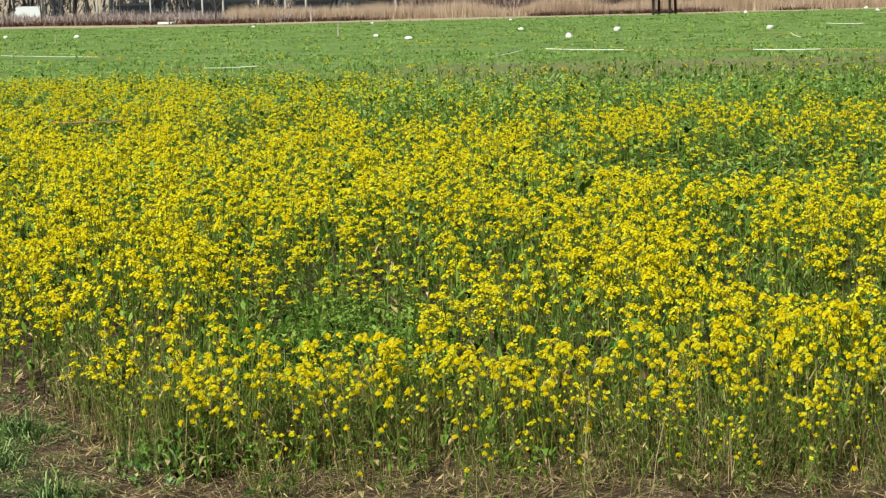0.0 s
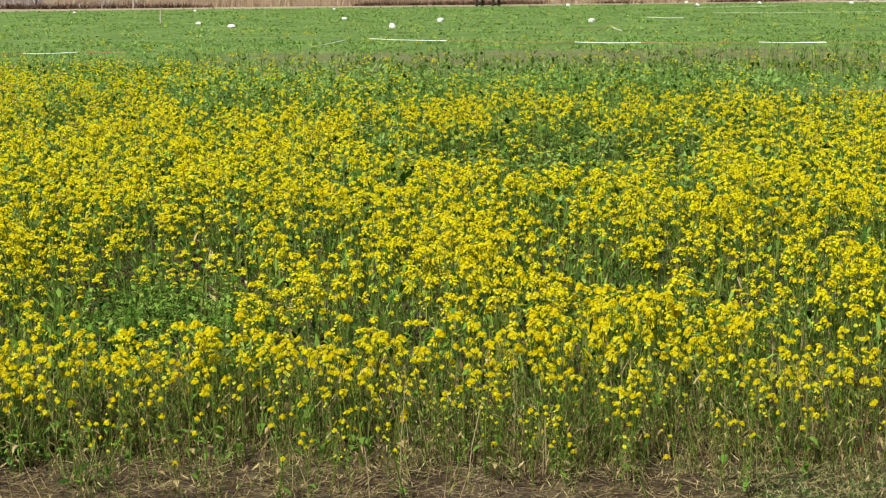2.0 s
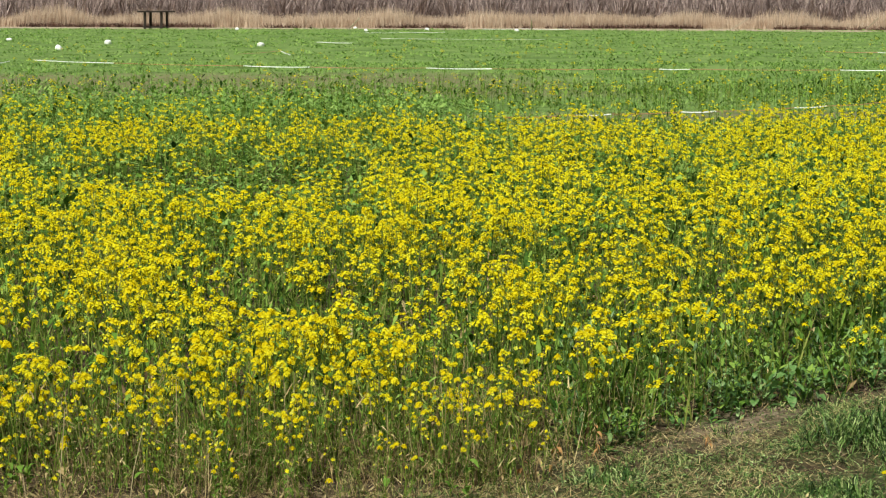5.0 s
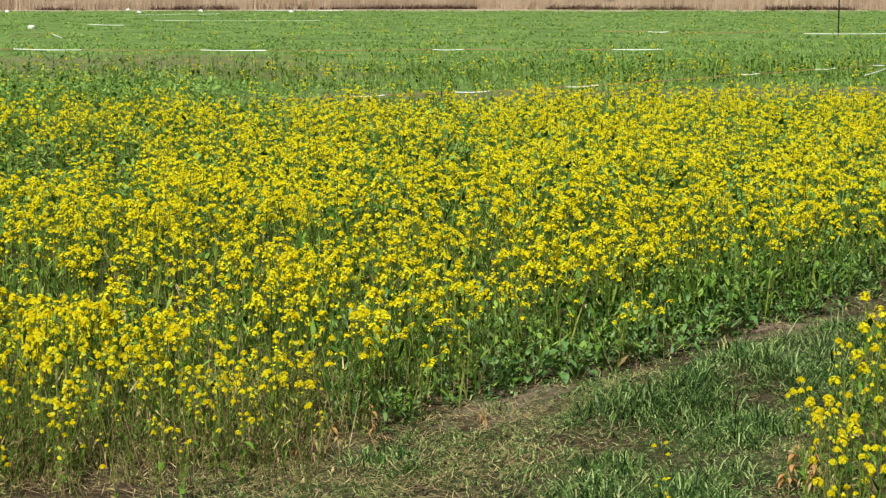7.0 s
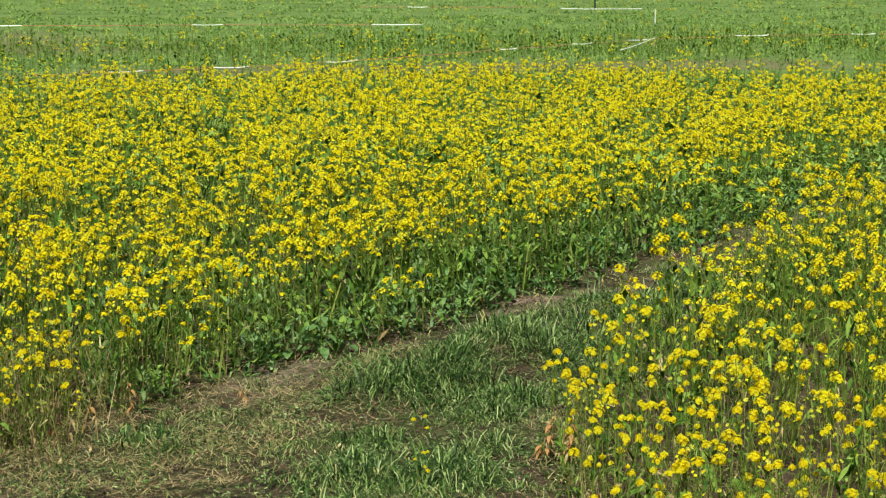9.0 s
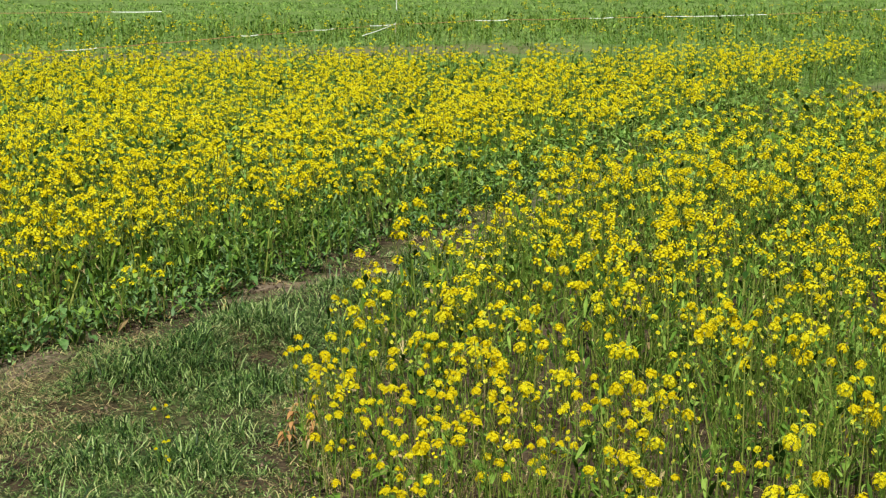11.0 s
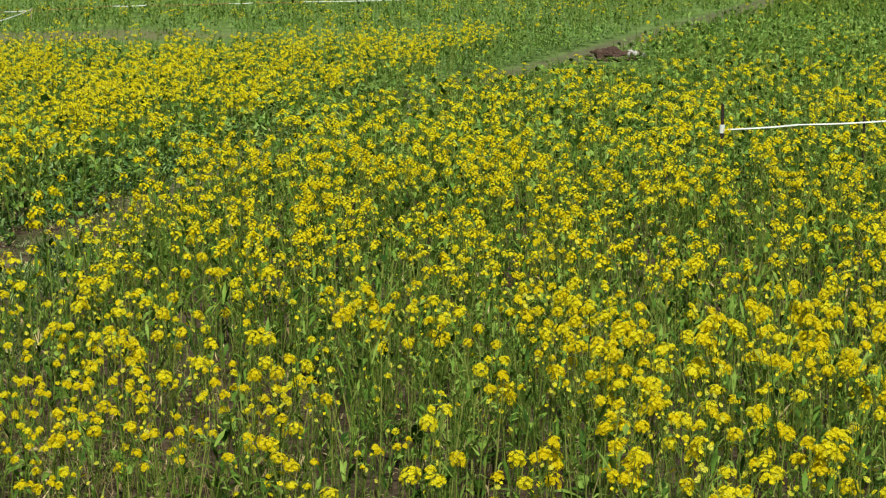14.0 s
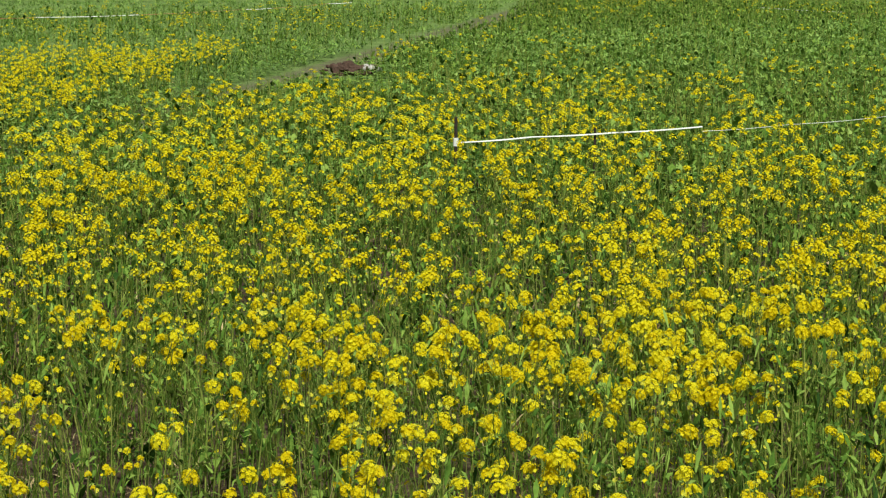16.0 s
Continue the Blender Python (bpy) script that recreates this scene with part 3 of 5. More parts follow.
# ---- mustard plots ----
NEAR, MID = 8.3, 13.2
FORMS = {(d, b): [mustard(d, b, h) for h in ((3, 4, 5, 5, 6, 8) if b else (2, 3, 4, 4, 5, 6))] for d in (0, 1, 2) for b in (True, False)}
BIG = {d: [mustard(d, True, h, 1.25, 5) for h in (2, 2, 3, 3, 4, 5)] for d in (0, 1, 2)}
SMALL = [mustard(2, True, h, 0.55, 6) for h in (1, 2, 3, 3)]
LEAVES = {d: [leafy(d) for k in range(5)] for d in (0, 1, 2)}
BUSHES = {d: [bushy(d) for k in range(7)] for d in (0, 1, 2)}


def sow(pile, x, y, bloom, short, broad, blooming):
    """Plants at the given places: in bloom by that share, else green; finer near the path's end."""
    r = np.hypot(x, y)
    for d in (0, 1, 2):
        q = ((r < NEAR), (r >= NEAR) & (r < MID), (r >= MID))[2 - d]
        for open_, k in ((True, bloom), (False, ~bloom)):
            w = q & k
            if open_:
                slight = (d == 2) & (y - front_a(x) < 0.45) & (x < 2.3) & (rng.rand(len(x)) < 0.6)
                strew(pile, SMALL, x[w & slight], y[w & slight], (0.7, 1.1), short[w & slight])
                strew(pile, blooming[d], x[w & ~slight], y[w & ~slight], (0.85, 1.1), short[w & ~slight])
            else:
                green = rng.rand(len(x)) < broad
                strew(pile, FORMS[d, False], x[w & ~green], y[w & ~green], (0.75, 1.0), short[w & ~green])
                strew(pile, LEAVES[d], x[w & green], y[w & green], (0.8, 1.2), short[w & green])


def stray_stems():
    """Thin stems with small narrow leaves, green above and withered below."""
    forms = []
    for k in range(6):
        f = Form()
        for j in range(3):
            a, r, h = rng.uniform(0, 6.28), rng.uniform(0.02, 0.07), rng.uniform(0.12, 0.34)
            bx, by, sx, sy = r * math.cos(a), r * math.sin(a), rng.uniform(-0.05, 0.05), rng.uniform(-0.05, 0.05)
            f.tube([(bx, by, 0), (bx + sx, by + sy, h)], 0.0018, 0.0009, 2 if rng.rand() < 0.5 else 4)
            for i in range(8):
                u, c, n, w = rng.uniform(0.08, 1.0), rng.uniform(0, 6.28), rng.uniform(0.02, 0.05), rng.uniform(0.0018, 0.0045)
                b = (bx + sx * u, by + sy * u, h * u)
                f.tri([(b[0] - math.sin(c) * w, b[1] + math.cos(c) * w, b[2]), (b[0] + math.sin(c) * w, b[1] - math.cos(c) * w, b[2]), (b[0] + math.cos(c) * n, b[1] + math.sin(c) * n, b[2] + n * rng.uniform(-0.4, 1.0))], [(0, 1, 2)], 4 if rng.rand() < 0.75 - 0.9 * u else (2, 3)[i % 2])
        forms.append(f.done())
    return forms


STRAYS = stray_stems()


def stalks(pile, x, y, inside):
    """Thin upright stems crowded along the open edge of a plot."""
    q = (inside < 1.0) & (np.hypot(x, y) < 9.5) & (x < 4.6)
    for k in range(7):
        strew(pile, STRAYS, x[q] + rng.normal(0, 0.06, q.sum()), y[q] + rng.normal(0, 0.06, q.sum()), (0.7, 1.2))
        q = q & (inside < 0.8) & (y > front_a(x) - 0.1) & (x < 3.0) & ((x < 2.3) | (k < 1))


UNDER = {d: [] for d in (0, 1, 2)}
for d in (0, 1, 2):
    for k in range(6):
        f = Form()
        for j in range((3, 2, 1)[2 - d]):
            a, r, h = rng.uniform(0, 6.28), rng.uniform(0, 0.08), rng.uniform(0.14, 0.38)
            b = (r * math.cos(a), r * math.sin(a), 0)
            f.blade(b, a, h / 1.7, (0.0022, 0.003, 0.0045)[2 - d], 0.0, 2, 2, 1.8)
            for i in range(3):
                u = rng.uniform(0.15, 0.95)
                f.blade((b[0], b[1], h * u), rng.uniform(0, 6.28), rng.uniform(0.035, 0.085), (0.0065, 0.0085, 0.016)[2 - d] * rng.uniform(0.7, 1.4), rng.uniform(0.1, 0.7), 3, 2, rng.uniform(0.5, 1.2))
        UNDER[d].append(f.done())


def undergrowth(pile, x, y, tall):
    """Narrow green leaves that fill the crop between the stems."""
    r = np.hypot(x, y)
    for d in (0, 1, 2):
        q = ((r < NEAR), (r >= NEAR) & (r < MID), (r >= MID))[2 - d]
        strew(pile, UNDER[d], x[q], y[q], (0.8, 1.25), tall[q])


def plot_a():
    pile = Pile()
    x, y = places(-14, 44, 7, 37, 67)
    inside, right = in_a(x, y)
    stray = (inside > -0.6) & (x > -0.6) & (x < 1.9) & (rng.rand(len(x)) < 0.16)
    keep = ((inside > 0) | stray) & (rng.rand(len(x)) < np.clip(0.20 + np.abs(inside) / 0.45 + 0.3 * blob(x, y, 1.85, 7.75, 0.6, 0.4, 25), 0, 1)) & (rng.rand(len(x)) < np.clip(1.25 - (np.hypot(x, y) - 14) / 16, np.where(x < -1, 0.75, 0.22), 1))
    bare = (y > along(BACK_A, x) + 1.2) & (y < 29.4) & (x > 5.5) & (x < 20)
    keep &= ~(bare & (rng.rand(len(x)) < 0.75)) & (rng.rand(len(x)) < np.clip(0.95 + 0.5 * swell(x, y, 0.8, 35), 0.4, 1))
    x, y, inside = x[keep], y[keep], inside[keep]
    bloom = rng.rand(len(x)) < blooms_a(x, y) * np.clip(0.86 - (np.hypot(x, y) - 9) / 60, 0.6, 0.86) * (1 + 0.12 * (x < 2) * (y < 19))
    short = np.clip(np.where(x > 2.2, 0.82, 0.64) + inside / 1.0 + 0.2 * blob(x, y, 1.85, 7.75, 0.6, 0.4, 25), 0.64, 1) * (1 - 0.55 * dips(x, y)) * (1 + 0.15 * swell(x, y, 1.1, 31))
    right = in_a(x, y)[1]
    broad = np.where((x > 2.5) & (right < 1.0), np.clip(0.45 + (x - 2.8) * 0.5, 0.45, 0.9), 0.25) * np.clip(inside / 0.25, 0, 1)
    broad = np.where(y > along(BACK_A, x), 0.95, broad)
    broad = np.maximum(broad, 0.97 * dips(x, y))
    broad = np.where((y - front_a(x) < 0.7) & (x < 2.3), 0.04, broad)
    sow(pile, x, y, bloom, short * np.where(y > 25, 0.75, 1), broad, {d: FORMS[d, True] for d in (0, 1, 2)})
    stalks(pile, x, y, inside)
    x, y = places(-0.75, 2.0, 6.8, 7.8, 260)      # thin dead and green stems that stray before the plot
    ahead = front_a(x) - y
    keep = (ahead > -0.1) & (rng.rand(len(x)) < 0.75 * np.exp(-ahead / 0.28))
    strew(pile, STRAYS, x[keep], y[keep], (0.35, 0.8), lean=0.35)
    x, y = places(-0.9, 2.1, 6.7, 8.2, 80)      # slight plants with few flowers in the first row
    ahead = front_a(x) - y
    keep = (ahead > -0.45) & (ahead < 0.6) & (rng.rand(len(x)) < 0.6 * np.exp(-np.maximum(ahead, 0) / 0.22))
    strew(pile, SMALL, x[keep], y[keep], (0.55, 0.95), lean=0.2)
    x, y = places(2, 24, 7, 25, 95)
    inside, right = in_a(x, y)
    keep = (inside > -0.03) & (right < 1.0) & (rng.rand(len(x)) < 1.25 - right) & (x > 2.3) & (rng.rand(len(x)) < np.clip(1.2 - (np.hypot(x, y) - 8) / 12, 0.2, 1))
    x, y = x[keep], y[keep]
    for d, q in ((2, np.hypot(x, y) < 8.8), (1, (np.hypot(x, y) >= 8.8) & (np.hypot(x, y) < 15)), (0, np.hypot(x, y) >= 15)):
        strew(pile, BUSHES[d], x[q], y[q], (0.45, 0.85) if d == 2 else (0.55, 1.0), np.clip(0.65 + 0.8 * right[keep][q], 0.6, 1.25), lean=0.22)
    x, y = places(2.3, 13, 7.4, 17, 70)      # upright blades between them
    inside, right = in_a(x, y)
    keep = (inside > 0) & (right < 0.9) & (x > 2.4) & (rng.rand(len(x)) < np.clip(1.2 - (np.hypot(x, y) - 8) / 9, 0.25, 1))
    undergrowth(pile, x[keep], y[keep], np.clip(0.75 + 0.5 * right[keep], 0.7, 1.2))
    x, y = places(-1.2, 3.6, 7.6, 17, 120)
    keep = rng.rand(len(x)) < dips(x, y) * np.where(y < 12, 1.0, 0.6)
    x, y = x[keep], y[keep]
    strew(pile, LEAVES[1], x, y, (0.45, 0.75), lean=0.25)
    x, y = places(-1.3, -0.6, 7.3, 8.2, 170)      # low weeds at the corner
    keep = rng.rand(len(x)) < blob(x, y, -0.95, 7.68, 0.2, 0.3)
    strew(pile, BUSHES[2], x[keep], y[keep], (0.35, 0.65), lean=0.25)
    x, y = places(-3, 26, 20.5, 30, 26)
    keep = (y > along(BACK_A, x) - 0.3) & (in_a(x, y)[0] > 0) & (rng.rand(len(x)) < np.clip((29.5 - y) / 4, 0, 1)) & ((x < 5.5) | (y < along(BACK_A, x) + 0.8))
    strew(pile, LEAVES[0], x[keep], y[keep], (0.75, 1.15), lean=0.2)
    x, y = places(-14, 44, 7, 37, 58)
    inside, right = in_a(x, y)
    keep = (inside > 0.1) & (rng.rand(len(x)) < np.clip(0.15 + inside / 0.7, 0, 1)) & (rng.rand(len(x)) < np.clip(1.2 - (np.hypot(x, y) - 14) / 12, 0.1, 1))
    keep &= ~((y > along(BACK_A, x) + 1.2) & (y < 29.4) & (x > 5.5) & (x < 20))
    keep &= (y - front_a(x) > 0.6) | (x > 2.3) | (rng.rand(len(x)) < 0.7)
    undergrowth(pile, x[keep], y[keep], np.clip(0.55 + inside[keep] / 1.2, 0.5, 1.05) * (1 - 0.45 * dips(x[keep], y[keep])))
    pile.object("mustard_crop", MUSTARD, "dense yellow flowering mustard crop with green stems", "flower field")


def plot_b():
    pile = Pile()
    x, y = places(3, 48, 1.5, 40, 56)
    inside, near = in_b(x, y)
    keep = (inside > 0) & (blob(x, y, 19.0, 19.6, 1.2, 0.5, 45) < 0.4) & (rng.rand(len(x)) < np.clip(np.where(y > 5.0, 0.12, 0.44) + near / np.where(y > 5.0, 2.0, 2.9), 0, 1)) & (rng.rand(len(x)) < np.clip(1.3 - (np.hypot(x, y) - 14) / 18, 0.15, 1))
    x, y, inside, near = x[keep], y[keep], inside[keep], near[keep]
    bloom = rng.rand(len(x)) < blooms_b(x, y) * np.clip(0.60 - (np.hypot(x, y) - 7) / 60, 0.44, 0.60)
    short = np.clip(0.8 + near / 4, 0.8, 1) * (1 + 0.14 * swell(x, y, 1.1, 33)) * (1 - 0.8 * blob(x, y, 17.6, 18.0, 2.6, 0.55, 46)) * low_b(x, y)
    sow(pile, x, y, bloom, short * np.where(np.hypot(x, y) > 20, 0.8, 1), np.clip((np.hypot(x, y) - 7.2) / 10, np.clip(near / 14, 0.02, 0.1), 0.7), BIG)
    stalks(pile, x, y, near)
    x, y = places(3, 9, 2, 9, 14)
    inside, near = in_b(x, y)
    keep = (inside > 0.1) & (np.hypot(x, y) < 9) & (rng.rand(len(x)) < np.clip(0.1 + near / 2.2, 0, 1))
    strew(pile, SMALL, x[keep], y[keep], (0.75, 1.15), lean=0.16)
    x, y = places(3, 48, 1.5, 40, 130)
    inside, near = in_b(x, y)
    keep = (inside > 0.05) & (rng.rand(len(x)) < np.clip(0.04 + near / 2.8, 0, 0.9) * (1 - 0.85 * blob(x, y, 3.95, 5.8, 0.9, 0.45, 20))) & (rng.rand(len(x)) < np.clip(1 - (np.hypot(x, y) - 8) / 3, 0.62, 1)) & (rng.rand(len(x)) < np.clip(1.3 - (np.hypot(x, y) - 12) / 20, 0.4, 1))
    undergrowth(pile, x[keep], y[keep], np.clip(0.6 + near[keep] / 3, 0.5, 1.0) * low_b(x[keep], y[keep]) * (1 - 0.8 * blob(x[keep], y[keep], 17.6, 18.0, 2.6, 0.55, 46)))
    x, y = places(3, 5.2, 4.2, 7, 90)      # thin dead stems over the bare soil
    keep = (in_b(x, y)[0] > 0.05) & (rng.rand(len(x)) < blob(x, y, 3.95, 5.8, 1.1, 0.6, 20))
    strew(pile, STRAYS, x[keep], y[keep], (0.5, 0.9), lean=0.25)
    pile.object("mustard_crop", MUSTARD, "yellow flowering mustard crop with gaps of bare soil", "flower field")


plot_a()
plot_b()


# ---- grass on the path, litter ----
def lushness(x, y):
    """Where the path's grass stands tall: mounds along its middle and beside plot B."""
    full = np.maximum(blob(x, y, 3.55, 7.70, 1.1, 0.5, 40), blob(x, y, 4.75, 8.75, 1.2, 0.36, 42))
    full = np.maximum(full, np.maximum(0.9 * blob(x, y, 2.95, 6.5, 0.8, 0.28, 55), 0.5 * blob(x, y, -1.35, 7.5, 0.2, 0.1)))
    full = np.maximum(full, np.maximum(0.6 * blob(x, y, 2.45, 7.45, 0.35, 0.14, 25), 0.7 * blob(x, y, 5.9, 9.75, 1.0, 0.22, 44)))
    return np.clip(full + 0.28 * swell(x, y, 0.55, 46), 0, 1)


def path_grass():
    pile = Pile()

    def bunch(blades, low, high, wide, spread, steps, mat):
        f = Form()
        for k in range(blades):
            a, r = rng.uniform(0, 6.28), rng.uniform(0, spread)
            f.blade((r * math.cos(a), r * math.sin(a), 0), a + rng.uniform(-0.6, 0.6), rng.uniform(low, high), wide * rng.uniform(0.6, 1.25), rng.uniform(0.55, 1.15), mat if rng.rand() < 0.8 else 1 - mat, steps, rng.uniform(0.55, 1.15))
        return f.done()

    short = [bunch(10, 0.025, 0.065, 0.0017, 0.04, 2, 0) for k in range(6)]
    tall = [bunch(13, 0.08, 0.17, 0.0021, 0.03, 3, 1) for k in range(7)]
    pale = [bunch(13, 0.05, 0.12, 0.0019, 0.03, 3, 0) for k in range(5)]
    x, y = places(-6, 24, 4, 24, 720)
    a, b = in_a(x, y)[0], in_b(x, y)[0]
    r = np.hypot(x, y)
    lush = lushness(x, y)
    free = (a < 0.06) & (b < 0.2) & ((x > 1.4) | (x < -1.1) | (y < 6.3)) & (r < 20) & ((r < 9.8) | (rng.rand(len(x)) < 0.3))
    worn = 0.75 * np.exp(-((a + 0.16) / 0.14) ** 2) * np.clip((x - 2.5) / 0.4, 0, 1) * np.clip(0.75 + 0.8 * swell(x, y, 0.9, 43), 0, 1) + np.where(x < -0.8, 0.5, 0) + 0.5 * blob(x, y, 2.3, 6.55, 0.4, 0.3)
    keep = free & (rng.rand(len(x)) < np.clip(0.85 + 0.3 * swell(x, y, 0.7, 41) - worn - 0.5 * lush, 0.03, 1))
    strew(pile, short, x[keep], y[keep], (0.7, 1.3), 1.0, lean=0.3)
    q = free & (rng.rand(len(x)) < 0.45 * lush ** 1.5) & (a < -0.12)
    strew(pile, tall, x[q], y[q], (0.5, 0.8), 0.5 + 0.4 * lush[q], lean=0.25)
    cx, cy = places(-2, 9, 5, 12, 14)      # rounded tussocks
    q = (rng.rand(len(cx)) < 1.5 * lushness(cx, cy)) & ((cx > 1.6) | (cx < -1.15)) & (in_a(cx, cy)[0] < -0.22) & (in_b(cx, cy)[0] < 0.1)
    cx, cy = np.repeat(cx[q], 26), np.repeat(cy[q], 26)
    dx, dy = rng.normal(0, 0.075, len(cx)), rng.normal(0, 0.075, len(cx))
    strew(pile, tall, cx + dx, cy + dy, (0.8, 1.2), 0.45 + 1.3 * np.exp(-(dx ** 2 + dy ** 2) / 0.010), lean=0.15)
    q = free & (rng.rand(len(x)) < np.clip(0.10 + 0.35 * swell(x, y, 0.5, 48) + 0.5 * blob(x, y, 2.75, 6.1, 0.3, 0.5), 0, 1)) & (a < -0.05) & (worn < 0.5)
    strew(pile, pale, x[q], y[q], (0.55, 1.1), lean=0.3)
    weeds = []
    for k in range(5):
        f = Form()
        for j in range(10):
            a1, r1, h = rng.uniform(0, 6.28), rng.uniform(0, 0.045), rng.uniform(0.01, 0.05)
            w, c = rng.uniform(0.004, 0.009), rng.uniform(0, 6.28)
            p = Vector((r1 * math.cos(a1), r1 * math.sin(a1), h))
            u, v = Vector((math.cos(c), math.sin(c), rng.uniform(-0.3, 0.5))), Vector((-math.sin(c), math.cos(c), rng.uniform(-0.3, 0.3)))
            f.tri([p, p + u * w * 1.6 + v * w * 0.6, p + u * w * 1.6 - v * w * 0.6], [(0, 1, 2)], 1)
        weeds.append(f.done())
    q = free & (r < 11) & (a < -0.15) & (rng.rand(len(x)) < np.clip(0.15 + 0.5 * swell(x, y, 0.8, 47) + 0.3 * blob(x, y, 4.2, 8.1, 0.7, 0.4, 42), 0, 0.8))
    strew(pile, weeds, x[q], y[q], (0.7, 1.3))
    pile.object("grass", [GRASS, LUSH], "trodden green grass in tufts on the field path", "grass")


def litter():
    pile = Pile()
    forms = []
    for k in range(5):
        f = Form()
        f.blade((0, 0, 0.004), 0.0, rng.uniform(0.05, 0.11), rng.uniform(0.0008, 0.0018), -0.05, 0, 2, 0.1)
        forms.append(f.done())
    for k in range(3):
        f = Form()
        f.blade((0, 0, 0.004), 0.0, rng.uniform(0.015, 0.035), rng.uniform(0.003, 0.007), -0.15, 0, 2, 0.25)
        forms.append(f.done())
    x, y = places(-4, 12, 3.5, 13, 700)
    a, _ = in_a(x, y)
    b, _ = in_b(x, y)
    keep = (a < 1.0) & (b < 0.4) & (rng.rand(len(x)) < 0.5 + 0.5 * swell(x, y, 1.0, 44)) & (rng.rand(len(x)) > 1.6 * lushness(x, y)) & ((a > -0.35) | (rng.rand(len(x)) < 0.3))
    strew(pile, forms, x[keep], y[keep], (0.6, 1.3), lean=0.4, sink=-0.006)
    x, y = places(-4, 9, 3.6, 11, 900)      # dead grass lying on the path
    a, _ = in_a(x, y)
    b, _ = in_b(x, y)
    keep = (a < 0) & (b < 0) & (rng.rand(len(x)) < np.clip(0.15 + 0.9 * swell(x, y, 0.8, 49) + 0.5 * np.exp(-((a + 0.3) / 0.2) ** 2) + 0.6 * blob(x, y, 2.1, 6.7, 1.2, 0.7) - 1.5 * lushness(x, y), 0, 1))
    strew(pile, forms[:5], x[keep], y[keep], (0.5, 1.0), lean=0.5, sink=-0.015)
    x, y = places(-3, 6, 4, 9, 2400)
    a, _ = in_a(x, y)
    b, near = in_b(x, y)
    keep = ((a > -0.85) & (a < 0.6) & (y - front_a(x) < 0.7)) | ((b > -0.1) & (near < 1.0) & (rng.rand(len(x)) < 0.25))
    keep &= rng.rand(len(x)) < 0.75
    strew(pile, forms[:5], x[keep], y[keep], (0.4, 1.1), lean=0.6, sink=-0.008)
    pile.object("straw_litter", [DRY], "dry straw and dead leaves scattered on the soil", "litter")


def clods():
    pile = Pile()
    forms = []
    for k in range(5):
        f = Form()
        p = [np.array(c) * rng.uniform(0.6, 1.2) * 0.012 for c in ((1, 0, 0), (0, 1, 0), (-1, 0, 0), (0, -1, 0), (0, 0, 0.7), (0, 0, -0.7))]
        f.tri(p, [(0, 1, 4), (1, 2, 4), (2, 3, 4), (3, 0, 4), (1, 0, 5), (2, 1, 5), (3, 2, 5), (0, 3, 5)], 0)
        forms.append(f.done())
    x, y = places(-4, 9, 3.5, 11, 600)
    a, _ = in_a(x, y)
    b, near = in_b(x, y)
    keep = ((np.abs(a + 0.1) < 0.7) | ((x > 2.2) & (np.abs(a + 0.3) < 0.25)) | ((near > -0.3) & (near < 1.2) & (b > -0.2) & (y > 4.2))) & (rng.rand(len(x)) < 0.6)
    strew(pile, forms, x[keep], y[keep], (0.2, 1.0), sink=-0.001)
    pile.object("soil_clods", [CLOD], "crumbly brown soil clods at the crop edge", "soil")


path_grass()
litter()
clods()


